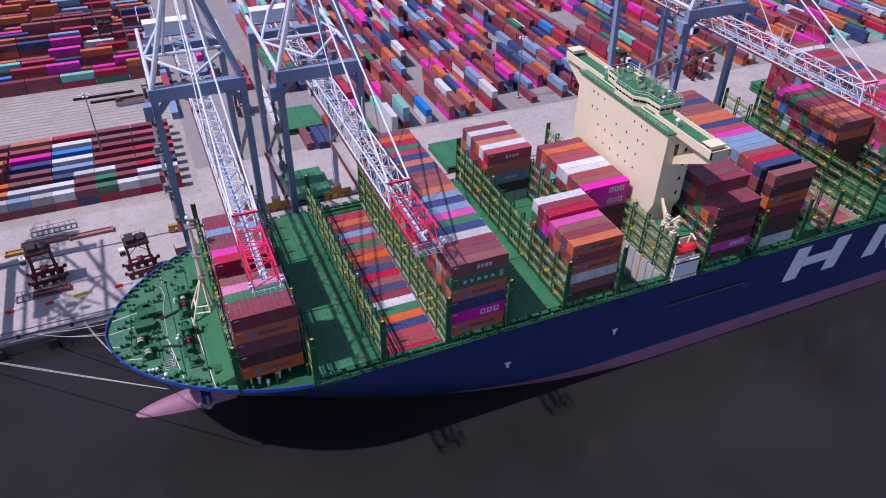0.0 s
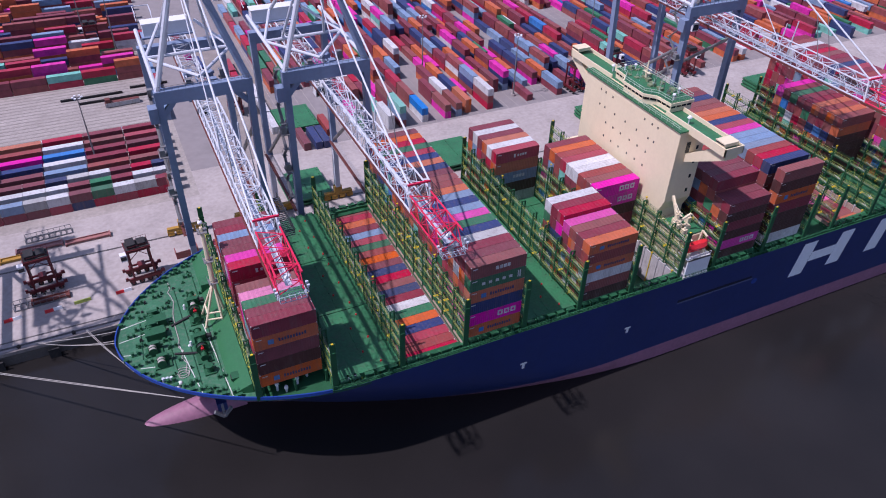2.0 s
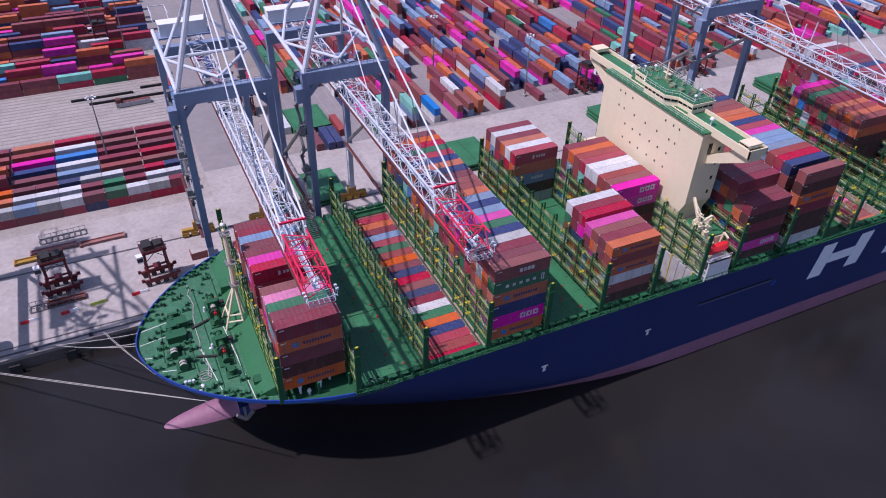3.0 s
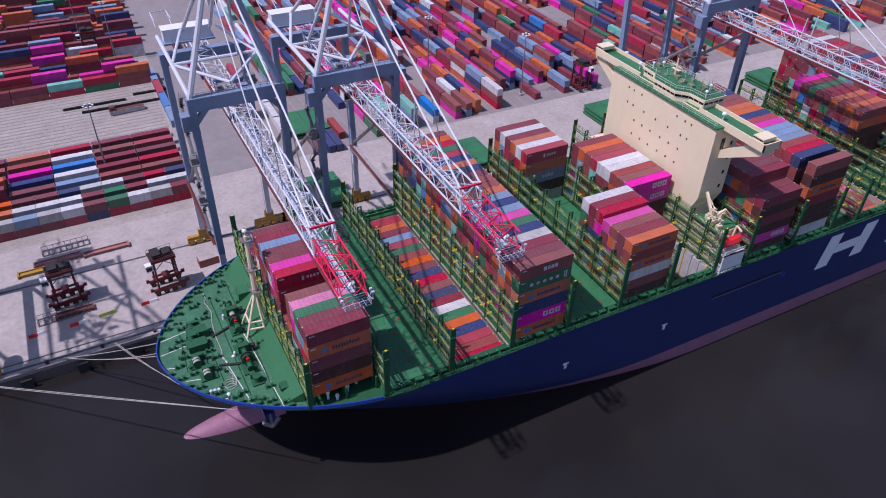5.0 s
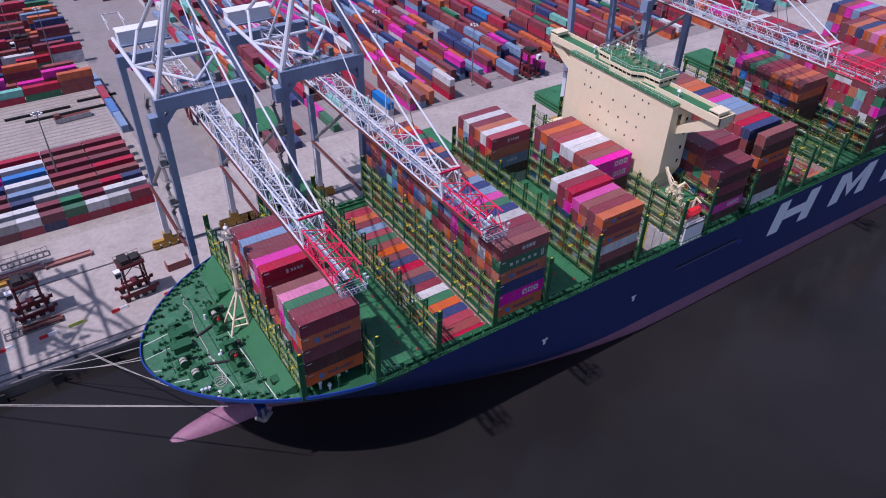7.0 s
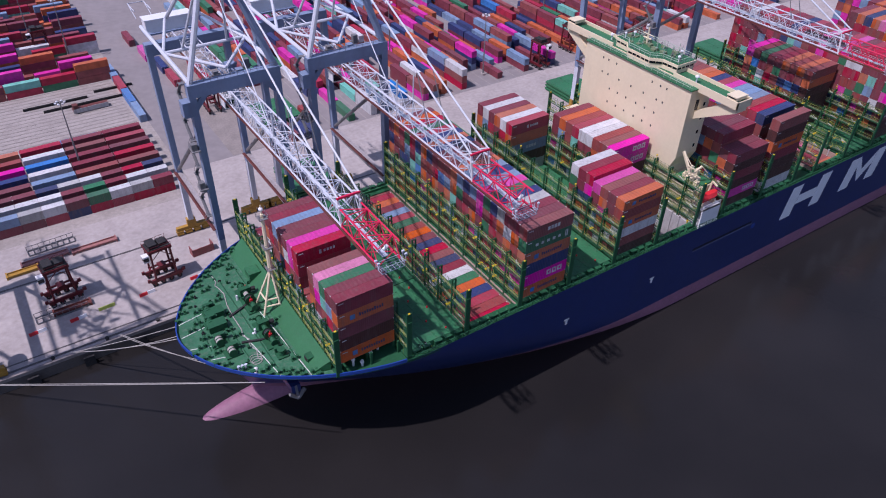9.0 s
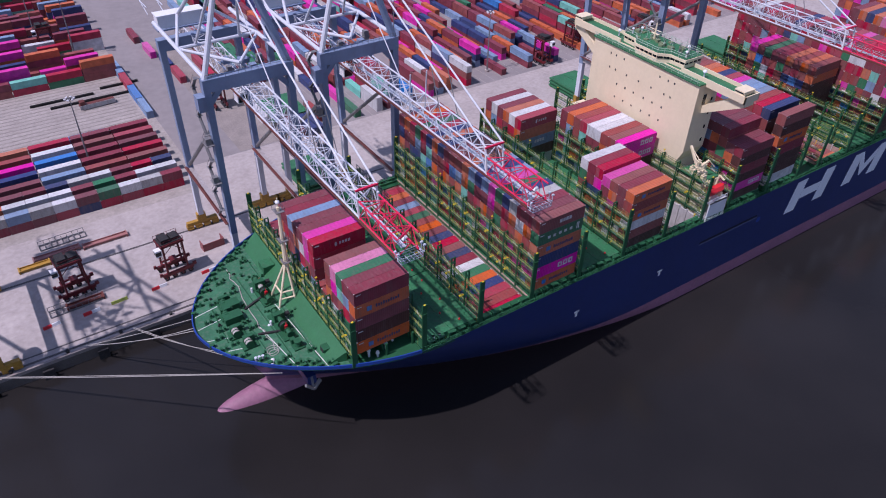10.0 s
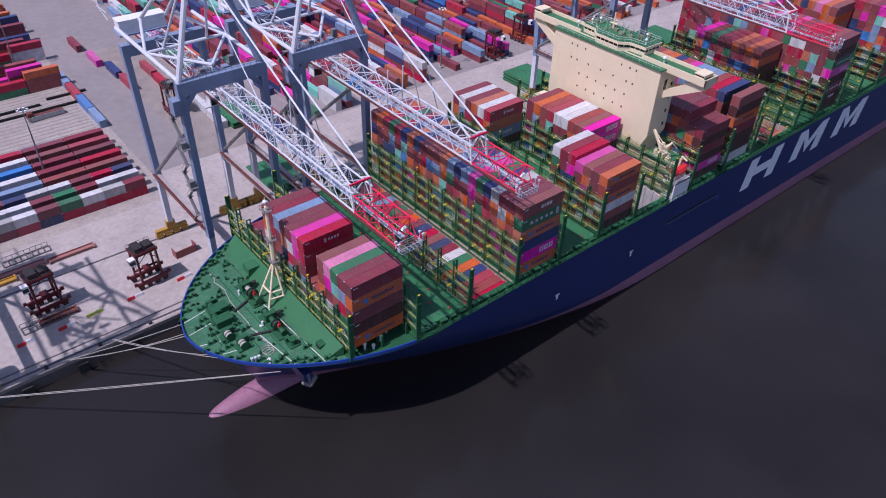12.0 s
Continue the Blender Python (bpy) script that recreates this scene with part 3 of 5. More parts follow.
for k in range(18):
    x, y = rng_roof.uniform(102.6, 106.8), rng_roof.uniform(-9.2, 8.4)
    part("roof_box", Shape().box(x, y, 58.66, x + rng_roof.uniform(0.5, 1.3), y + rng_roof.uniform(0.5, 1.5), 58.66 + rng_roof.uniform(0.4, 1.0)), grating, wheel)
mast = Shape().tube((105.2, 3.0, 58.66), (105.2, 3.0, 63.2), 0.3, 0.15).tube((105.2, 1.2, 61.4), (105.2, 4.8, 61.4), 0.09, n=6).box(104.9, 1.8, 60.4, 105.5, 4.2, 60.55)
part("radar_mast", mast, cream, wheel, "cream radar mast")

# side platform with the rescue boat
plat = part("side_platform", Shape().box(99.6, -28.9, 23.9, 106.6, -18.0, 24.4).box(99.8, -28.8, 24.4, 106.4, -28.5, 29.0).box(99.8, -28.8, 28.8, 106.4, -25.0, 29.0), white_paint, ship, "white side platform with the rescue boat")
boat = Shape()
prof = [(-2.9, 0.05), (-2.3, 0.75), (-1.0, 1.1), (1.2, 1.15), (2.4, 0.95), (2.9, 0.5)]
for x, w in prof:
    boat.v += [(102.8 + x, -27.0 - w, 31.4), (102.8 + x, -27.0 - w * 0.5, 30.3), (102.8 + x, -27.0 + w * 0.5, 30.3), (102.8 + x, -27.0 + w, 31.4), (102.8 + x, -27.0 + w * 0.55, 32.3), (102.8 + x, -27.0 - w * 0.55, 32.3)]
for i in range(5):
    for j in range(6):
        a, b = i * 6 + j, i * 6 + (j + 1) % 6
        boat.f.append((a, b, b + 6, a + 6))
boat.f += [tuple(reversed(range(6))), tuple(range(30, 36))]
tagged(part("rescue_boat", boat, signal_red, None, at=pose(0, SHIP_Y, 0)), "bright red rescue boat in its davit beside the deckhouse", "boat")
davit = Shape()
for x in (100.6, 105.0):
    davit.beam((x, -25.2, 29.0), (x, -25.8, 34.2), 0.4).beam((x, -25.8, 34.2), (x, -27.4, 33.6), 0.35).box(x - 0.3, -27.8, 29.0, x + 0.3, -26.2, 30.3)
part("davit", davit, cream, plat, "cream boat davit")
crane_post = Shape().tube((99.9, -22.5, 24.4), (99.9, -22.5, 36.0), 0.6, 0.45).beam((99.9, -22.5, 35.6), (102.6, -23.4, 38.0), 0.45).beam((102.6, -23.4, 38.0), (104.4, -24.0, 36.0), 0.25).box(99.1, -23.4, 34.4, 100.8, -21.6, 35.6)
part("stores_crane", crane_post, cream, plat, "cream stores crane")
for k in range(9):
    part("platform_post", Shape().tube((99.9 + 0.8 * k, -28.6, 29.0), (99.9 + 0.8 * k, -28.6, 30.1), 0.05, n=5), white_paint, plat)
for z in (29.55, 30.1):
    part("platform_rail", Shape().tube((99.9, -28.6, z), (106.3, -28.6, z), 0.05, n=5), white_paint, plat)
for x, y, zb, w, d, t in ((100.4, -24.6, 33.3, 1.2, 1.0, 1.3), (102.2, -23.2, 33.3, 1.6, 1.4, 0.9), (104.4, -21.4, 33.3, 1.0, 1.2, 1.6), (101.6, -20.0, 33.3, 0.8, 0.8, 1.1), (101.2, -25.0, 29.0, 0.9, 0.7, 2.0), (103.6, -25.2, 29.0, 1.4, 0.6, 1.5)):
    part("deck_machine", Shape().box(x, y, zb, x + w, y + d, zb + t).tube((x + w / 2, y + d / 2, zb + t), (x + w / 2, y + d / 2, zb + t + 0.5), 0.22, n=8), cream, plat, "cream winch gear")
for z in (36.4, 38.0):
    part("crane_rest", Shape().beam((99.9, -23.6, z), (99.9, -21.4, z), 0.25).beam((99.0, -22.5, z), (100.8, -22.5, z), 0.25), cream, plat)
part("crane_jib", Shape().beam((99.9, -22.5, 36.2), (101.0, -18.4, 40.2), 0.5, 0.6).beam((99.9, -22.5, 38.4), (101.0, -18.4, 40.2), 0.14).beam((99.9, -22.5, 36.0), (99.9, -22.5, 38.6), 0.5), cream, plat, "cream folded crane jib")
part("upper_platform", Shape().box(99.6, -24.8, 33.0, 106.2, -17.6, 33.3), deck_green, plat, "green side deck")

# ---- hull paint marks ----
def slab(name, pts, mat, label):
    """A thin painted shape on the near hull side, pts in (x, z)."""
    sh = Shape()
    n = len(pts)
    sh.v = [(x, -HALF - 0.012, z) for x, z in pts] + [(x, -HALF + 0.02, z) for x, z in pts]
    sh.f = [tuple(range(n)), tuple(reversed(range(n, 2 * n)))] + [(i, n + i, n + (i + 1) % n, (i + 1) % n) for i in range(n)]
    part(name, sh, mat, ship, label)


for x0, mid in ((136.5, 0), (164.0, 1), (190.6, 1)):
    slab("hull_emblem", [(x0, 12.5), (x0 + 4.6, 12.5), (x0 + 6.4, 22.6), (x0 + 1.8, 22.6)], hull_letter, "pale slanted bar painted on the hull")
    slab("hull_emblem", [(x0 + 13.2, 12.5), (x0 + 17.8, 12.5), (x0 + 19.6, 22.6), (x0 + 15.0, 22.6)], hull_letter, "pale slanted bar painted on the hull")
    if mid:
        slab("hull_emblem", [(x0 + 8.6, 13.4), (x0 + 14.15, 18.3), (x0 + 14.85, 22.4), (x0 + 9.2, 17.5), (x0 + 6.42, 22.5), (x0 + 5.8, 19.2)], hull_letter, "pale slanted bar painted on the hull")
    else:
        slab("hull_emblem", [(x0 + 5.35, 16.1), (x0 + 13.8, 16.1), (x0 + 14.3, 19.0), (x0 + 5.85, 19.0)], hull_letter, "pale slanted bar painted on the hull")
for x in (58.3, 86.0):
    slab("tug_mark", [(x - 0.35, 12.7), (x + 0.35, 12.7), (x + 0.35, 14.0), (x + 0.8, 14.0), (x + 0.8, 14.5), (x - 0.8, 14.5), (x - 0.8, 14.0), (x - 0.35, 14.0)], white_paint, "small white tug mark on the hull")
# gangway recess: its shade is a flat near-black strip, with a paler ledge strip
slot_mat = material("hull_recess_shade", (0.006, 0.009, 0.03), 0.5, vary=0.2)
ledge_mat = material("hull_ledge", (0.09, 0.11, 0.20), 0.45, vary=0.2)
slab("gangway_recess_shade", [(99.6, 17.0), (122.6, 17.0), (122.6, 17.75), (99.6, 17.75)], slot_mat, "dark flat strip painted as the shaded gangway recess in the hull side")
slab("gangway_ledge", [(99.6, 16.55), (123.0, 16.55), (123.0, 16.95), (99.6, 16.95)], ledge_mat, "blue ledge under the gangway recess")
ringpts = [(124.0 + 0.9 * math.cos(a), 15.6 + 0.9 * math.sin(a)) for a in [i * math.pi / 6 for i in range(12)]]
slab("load_mark", ringpts, rim_blue, "round mark on the hull side")

# ---- fore deck ----
fd = ship
deckz = DECK - 0.02
sh = Shape()
hw = half_breadth(1.0, DECK) - 1.2
hw0 = half_breadth(-1.2, DECK) - 1.2
sh.v = [(-1.2, -hw0, deckz), (-1.2, hw0, deckz), (2.5, hw, deckz), (2.5, -hw, deckz), (2.5, -hw, deckz + 2.4), (2.5, hw, deckz + 2.4)]
sh.f = [(0, 3, 2, 1), (0, 1, 5, 4), (2, 3, 4, 5), (0, 4, 3), (1, 2, 5)]
part("breakwater", sh, fresh_green, fd, "sloping green breakwater across the fore deck")
line_mat = material("worn_white_line", (0.55, 0.58, 0.55), 0.7, vary=0.25, scale=2, dirt=0.4)
for p, q in (((-2.9, 1.2), (-1.2, -22.6)), ((-8.2, -4.9), (-6.2, -19.7)), ((-12.8, 5.6), (-18.4, 4.6)), ((-13.6, 1.4), (-19.0, 0.6)), ((-14.2, -4.8), (-18.6, -3.4)), ((-12.8, -9.0), (-16.0, -8.2))):
    part("deck_line", Shape().beam((*p, deckz + 0.008), (*q, deckz + 0.008), 0.17, 0.016), line_mat, fd, "worn white deck line")


def winch(x, y, s=1.0):
    w = part("mooring_winch", Shape().box(x - 1.6 * s, y - 1.3 * s, deckz, x + 1.6 * s, y + 1.3 * s, deckz + 0.35), dark_green, fd, "dark green mooring winch with a pale rope drum")
    part("drum", Shape().tube((x - 0.2, y - 1.2 * s, deckz + 1.2), (x - 0.2, y + 0.2, deckz + 1.2), 0.75 * s, n=14), rope_mat if x < -9 and y < -3 else dark_green, w, "rope drum")
    for dy in (-1.25, -0.5, 0.25):
        part("flange", Shape().tube((x - 0.2, y + dy * s - 0.06, deckz + 1.2), (x - 0.2, y + dy * s + 0.06, deckz + 1.2), 0.88 * s, n=12), dark_green, w)
    part("gearbox", Shape().box(x - 0.9, y + 0.35, deckz + 0.3, x + 1.2, y + 1.25 * s, deckz + 1.9), dark_green, w)
    part("motor", Shape().tube((x + 0.4, y + 0.8, deckz + 1.2), (x + 1.9 * s, y + 0.8, deckz + 1.2), 0.45, n=10), dark_green, w)
    return w


for x, y in ((-12.9, -4.7), (-11.8, -8.7)):
    winch(x, y, 1.0)
# winches under dark sheet housings
for x, y in ((-11.3, 3.6), (-12.1, -0.1)):
    w = winch(x - 0.6, y + 1.4, 0.85)
    part("housing", Shape().box(x - 1.7, y - 1.4, deckz + 0.2, x + 1.9, y + 0.7, deckz + 1.7).box(x - 1.8, y - 1.5, deckz + 1.7, x + 2.0, y + 0.8, deckz + 1.8), dark_green, w, "dark green winch housing")


def windlass(x, y, far):
    """A long anchor windlass, its shaft across the ship."""
    wl = part("windlass", Shape().box(x - 1.5, y - 4.4, deckz, x + 1.5, y + 4.4, deckz + 0.3), dark_green, fd, "dark anchor windlass with a red brake")
    part("shaft", Shape().tube((x, y - 4.3, deckz + 1.4), (x, y + 4.3, deckz + 1.4), 0.22, n=8), steel_grey, wl)
    for dy, r, w, mat in ((-3.6, 0.75, 0.7, dark_green), (-1.2, 1.2, 0.5, black), (0.2, 0.7, 0.9, rope_mat if far else dark_green), (3.4, 0.8, 0.6, dark_green)):
        part("drum", Shape().tube((x, y + dy - w, deckz + 1.4), (x, y + dy + w, deckz + 1.4), r * 0.75, n=12), mat, wl)
        for e in (-w, w):
            part("flange", Shape().tube((x, y + dy + e - 0.06, deckz + 1.4), (x, y + dy + e + 0.06, deckz + 1.4), r, n=14), dark_green, wl)
    part("gearbox", Shape().box(x - 1.0, y + 1.4, deckz + 0.3, x + 1.2, y + 2.6, deckz + 2.2), dark_green, wl)
    part("motor", Shape().tube((x + 0.9, y + 2.0, deckz + 1.2), (x + 2.4, y + 2.0, deckz + 1.2), 0.5, n=10), black, wl)
    part("brake", Shape().box(x - 0.3, y - 2.5, deckz + 0.3, x + 0.3, y - 2.1, deckz + 2.3).tube((x, y - 2.3, deckz + 2.2), (x, y - 2.3, deckz + 2.9), 0.12, n=6), signal_red, wl, "red brake gear")
    part("hose_box", Shape().box(x + 0.5, y + (3.6 if far else -0.4), deckz, x + 1.1, y + (4.2 if far else 0.2), deckz + 1.0), signal_red, wl, "small red fire box")
    part("valve", Shape().tube((x - 1.8, y + 1.6, deckz), (x - 1.8, y + 1.6, deckz + 1.2), 0.3, 0.22, n=8), white_paint, wl, "white valve post")
    part("chain", Shape().beam((x - 0.9, y - 1.2, deckz + 0.3), (x - 5.2, y - 1.2 + (-1.6 if far else 1.6), deckz + 0.2), 0.45, 0.3), black, wl)


windlass(-3.6, 4.2, True)
windlass(-4.2, -7.4, False)
part("capstan", Shape().box(-5.0, -15.3, deckz, -2.8, -13.1, deckz + 0.3).tube((-3.9, -14.2, deckz + 0.3), (-3.9, -14.2, deckz + 1.5), 0.7, 0.5, n=12).tube((-3.9, -14.2, deckz + 1.5), (-3.9, -14.2, deckz + 1.7), 0.8, n=12).box(-4.9, -13.4, deckz + 0.3, -3.9, -12.4, deckz + 1.4), dark_green, fd, "dark green capstan")


def bollard(x, y):
    b = Shape().box(x - 0.85, y - 0.35, deckz, x + 0.85, y + 0.35, deckz + 0.14)
    for dx in (-0.5, 0.5):
        b.tube((x + dx, y, deckz + 0.1), (x + dx, y, deckz + 0.85), 0.24, n=8).tube((x + dx, y, deckz + 0.8), (x + dx, y, deckz + 0.92), 0.32, n=8)
    return b


edge = []
for i in range(7):
    a = -16.6 + i * 2.7
    for s in (-1, 1):
        edge.append((a, s * (half_breadth(a, DECK) - 1.7)))
for x, y in edge + [(-13.9, 6.3), (-16.6, 1.4), (-16.4, -4.2), (-14.2, -7.2), (-10.2, -2.4), (-9.3, -4.6), (-2.2, -16.6), (-4.5, -19.1), (-7.2, -15.9), (-0.4, 9.8), (-0.6, -4.6), (-4.9, 18.6), (-3.3, 16.4),
                    (-10.4, 12.0), (-15.0, 2.9), (-14.9, -2.2), (-9.4, 2.6), (-9.0, 7.6)]:
    part("bollard", bollard(x, y), dark_green, fd)
for i in range(8):
    a = -18.2 + i * 2.6
    for s in (-1, 1):
        y = s * (half_breadth(a, DECK) - 0.75)
        part("fairlead", Shape().box(a - 0.5, y - 0.3, deckz, a + 0.5, y + 0.3, deckz + 0.75).tube((a, y - 0.35, deckz + 0.45), (a, y + 0.35, deckz + 0.45), 0.3, n=8), dark_green, fd)
rngf = random.Random(21)
for k in range(9):
    x, y = rngf.uniform(-15, -2), rngf.uniform(-16, 16)
    if abs(y) < half_breadth(x, DECK) - 2.5:
        part("deck_vent", Shape().tube((x, y, deckz), (x, y, deckz + rngf.uniform(0.5, 1.1)), 0.2, n=8).tube((x, y, deckz + 0.7), (x, y, deckz + 0.85), 0.36, n=8), dark_green, fd)
# small fittings, foot plates and pipes about the deck gear
for k in range(46):
    x, y = rngf.uniform(-16.5, -1.6), rngf.uniform(-19, 19)
    if abs(y) < half_breadth(x, DECK) - 2.2:
        w, d, t = rngf.uniform(0.3, 0.9), rngf.uniform(0.25, 0.7), rngf.uniform(0.25, 0.8)
        part("deck_fitting", Shape().box(x, y, deckz, x + w, y + d, deckz + t * 0.5).box(x + w * 0.2, y + d * 0.2, deckz + t * 0.5, x + w * 0.8, y + d * 0.7, deckz + t), dark_green if k % 4 else black, fd)
for (xa, ya), (xb, yb) in (((-6.6, 14.0), (-6.0, -17.0)), ((-10.2, 8.0), (-9.6, -11.5)), ((-14.6, 5.0), (-15.2, -6.0)), ((-2.2, 18.0), (-1.8, -20.0))):
    part("deck_pipe", Shape().tube((xa, ya, deckz + 0.12), (xb, yb, deckz + 0.12), 0.09, n=6), dark_green, fd)
part("deck_hatch", Shape().box(-0.6, -19.2, deckz, 1.2, -17.4, deckz + 1.3), dark_green, fd, "green deck hatch box")
# solid black plate paints the shade inside the hatch box's opening
part("hatch_opening_shade", Shape().box(-0.75, -18.9, deckz + 0.1, -0.58, -17.7, deckz + 1.1), black, fd)
part("deck_locker", Shape().box(-1.0, 9.5, deckz + 0.5, 1.6, 12.5, deckz + 2.2), deck_green, fd, "green deck locker")
for k in range(3):
    part("paint_drum", Shape().tube((-12.4 + 0.7 * k, -13.4 - 0.1 * k, deckz), (-12.4 + 0.7 * k, -13.4 - 0.1 * k, deckz + 0.9), 0.3, n=10), letter_grey, fd, "pale blue drum")
for x, y, r in ((-10.3, -15.9, 0.6), (-9.6, -15.0, 0.45), (-4.6, 1.2, 0.3), (-6.4, -5.6, 0.3)):
    part("rope_heap", dome(Shape(), x, y, deckz, r), white_paint, fd, "heap of white rope")


def cable(name, pts, r, mat, parent=None, label=""):
    """A rope swept along pts in one piece."""
    sh = Shape()
    n = 5
    for i, p in enumerate(pts):
        d = (Vector(pts[min(i + 1, len(pts) - 1)]) - Vector(pts[max(i - 1, 0)])).normalized()
        side = d.cross(Vector((0, 0, 1))).normalized()
        up = side.cross(d)
        for k in range(n):
            a = 2 * math.pi * k / n
            sh.v.append(tuple(Vector(p) + side * (r * math.cos(a)) + up * (r * math.sin(a))))
    for i in range(len(pts) - 1):
        for k in range(n):
            a, b = i * n + k, i * n + (k + 1) % n
            sh.f.append((a, b, b + n, a + n))
    sh.f += [tuple(reversed(range(n))), tuple(range(n * (len(pts) - 1), n * len(pts)))]
    return part(name, sh, mat, parent, label)


slack = [(-7.4, 16.0), (-7.3, 13.8), (-7.9, 12.6), (-7.5, 11.2), (-7.2, 9.0), (-7.9, 5.2), (-8.1, 1.0), (-8.0, -3.2), (-8.4, -5.4), (-7.7, -6.6), (-8.3, -8.4), (-7.6, -10.4), (-8.2, -12.7)]
cable("deck_rope", [(x, y, deckz + 0.07) for x, y in slack], 0.1, rope_mat, fd, "slack pale rope on the deck")
coil = [(-8.6 + 0.9 * math.cos(a) * (1 + 0.03 * a), -13.6 + 0.9 * math.sin(a) + 0.1 * a, deckz + 0.1) for a in [k * 0.6 for k in range(26)]]
cable("deck_rope", coil, 0.08, rope_mat, fd, "coiled pale rope on the deck")
fm = part("foremast", Shape().tube((1.0, 0.2, 32.5), (1.0, 0.2, 47.5), 0.55, 0.35).tube((1.0, 0.2, 47.5), (1.0, 0.2, 49.6), 0.12, n=6), cream, fd, "cream foremast on tripod legs")
for x, y in ((-2.4, -1.8), (-2.4, 2.6), (2.2, 0.4), (1.2, -2.4)):
    part("mast_leg", Shape().tube((1.0, 0.2, 34.0), (x, y, deckz), 0.26), cream, fm)
part("mast_tie", Shape().tube((-1.4, -1.2, 27.4), (-1.4, 1.9, 27.4), 0.18).tube((-1.4, -1.2, 27.4), (1.2, -1.7, 27.4), 0.18).tube((-1.9, -1.5, 26.0), (1.2, -2.1, 26.0), 0.18), cream, fm)
for z in (34.0, 39.5, 46.6):
    mp = part("mast_platform", Shape().box(0.1, -0.8, z, 1.9, 1.2, z + 0.08), steel_grey, fm, "small grey railed platform")
    for xa, ya, xb, yb in ((0.1, -0.8, 1.9, -0.8), (1.9, -0.8, 1.9, 1.2), (1.9, 1.2, 0.1, 1.2), (0.1, 1.2, 0.1, -0.8)):
        part("rail", Shape().beam((xa, ya, z), (xa, ya, z + 0.98), 0.07).beam((xa, ya, z + 0.95), (xb, yb, z + 0.95), 0.07), steel_grey, fm)
part("mast_lamp", dome(Shape(), 1.0, 0.2, 48.6, 0.5), white_paint, fm)
for s in (-1, 1):
    y0, y1 = half_breadth(-3.4, 17.8) - 1.5, 18.2
    part("anchor_pod", Shape().beam((-3.4, s * y0, 17.2), (-3.4, s * y1, 17.7), 1.9, 2.0), hull_blue, fd, "navy anchor pod on the bow flare")
    a = part("anchor", Shape().beam((-3.4, s * (y1 - 0.3), 18.6), (-3.4, s * (y1 + 0.3), 15.8), 0.5, 0.5), steel_grey, fd, "grey anchor at the bow")
    part("fluke", Shape().beam((-5.0, s * (y1 + 0.35), 17.4), (-3.4, s * (y1 + 0.5), 15.7), 0.7, 0.5).beam((-1.8, s * (y1 + 0.35), 17.4), (-3.4, s * (y1 + 0.5), 15.7), 0.7, 0.5), steel_grey, a)

# ---- containers ----
casting = material("corner_casting", (0.46, 0.43, 0.42), 0.6, vary=0.3, scale=2, dirt=0.4)


def container_mesh(mat, length=LEN, wide=2.44, high=2.72, waves=26):
    """One closed shell with corrugated walls between bottom and top rails."""
    sh = Shape()
    h = wide / 2
    xs = [0.0, 0.15] + [0.15 + (length - 0.3) * (i + 0.5) / (waves * 4) for i in range(waves * 4)] + [length - 0.15, length]
    for i, x in enumerate(xs):
        inner = h if i in (0, 1, len(xs) - 2, len(xs) - 1) else h - (0.03 if i % 4 in (0, 1) else 0.05)
        roof = high - (0.0 if i in (0, len(xs) - 1) else 0.03 if (i // 4) % 2 else 0.05)
        sh.v += [(x, -h, 0), (x, -inner, 0.16), (x, -inner, high - 0.13), (x, -h, high), (x, -h + 0.1, roof), (x, h - 0.1, roof), (x, h, high), (x, inner, high - 0.13), (x, inner, 0.16), (x, h, 0)]
    for i in range(len(xs) - 1):
        for j in range(10):
            a, b = i * 10 + j, i * 10 + (j + 1) % 10
            sh.f.append((a, a + 10, b + 10, b))
    sh.f += [tuple(range(10)), tuple(reversed(range(10 * (len(xs) - 1), 10 * len(xs))))]
    walls = len(sh.f)
    for x in (-0.004, length - 0.176):
        for y in (-h - 0.004, h - 0.158):
            for z in (-0.002, high - 0.116):
                sh.box(x, y, z, x + 0.18, y + 0.162, z + 0.12)
    me = sh.mesh("shipping_container", mat)
    me.materials.append(casting)
    for p in me.polygons[walls:]:
        p.material_index = 1
    return me


def door_mesh(mat, side, wide=2.44, high=2.72):
    """A door leaf with two lock rods, in one piece."""
    a, b = (0.02, wide / 2 - 0.1)
    pts = [(0.05, a), (-0.012, a), (-0.012, a + 0.34), (-0.05, a + 0.36), (-0.05, a + 0.42), (-0.012, a + 0.44), (-0.012, b - 0.3), (-0.05, b - 0.28), (-0.05, b - 0.22), (-0.012, b - 0.2), (-0.012, b), (0.05, b)]
    pts = [(x, side * y) for x, y in pts]
    return Shape().prism(pts if side < 0 else pts[::-1], 0.15, high - 0.14).mesh("door_leaf", mat)


DOORS = {k: (door_mesh(PAINT[k], -1), door_mesh(PAINT[k], 1)) for k in PAINTS}


def add_doors(ob, colour):
    for me in DOORS[colour]:
        d = new("door_leaf", me)
        d.parent = ob
    return ob


BOX = {k: container_mesh(PAINT[k]) for k in PAINTS}
HALF_BOX = {k: container_mesh(PAINT[k], 6.06, waves=13) for k in PAINTS}
TIER, ROW = 2.75, 2.5
FLEET = ["maroon"] * 6 + ["brown"] * 5 + ["crimson"] * 2 + ["orange"] * 4 + ["navy"] * 3 + ["steel", "white", "magenta", "green", "red", "blue", "teal"]
mark_white, mark_dark, mark_blue = PAINT["white"], PAINT["navy"], PAINT["blue"]


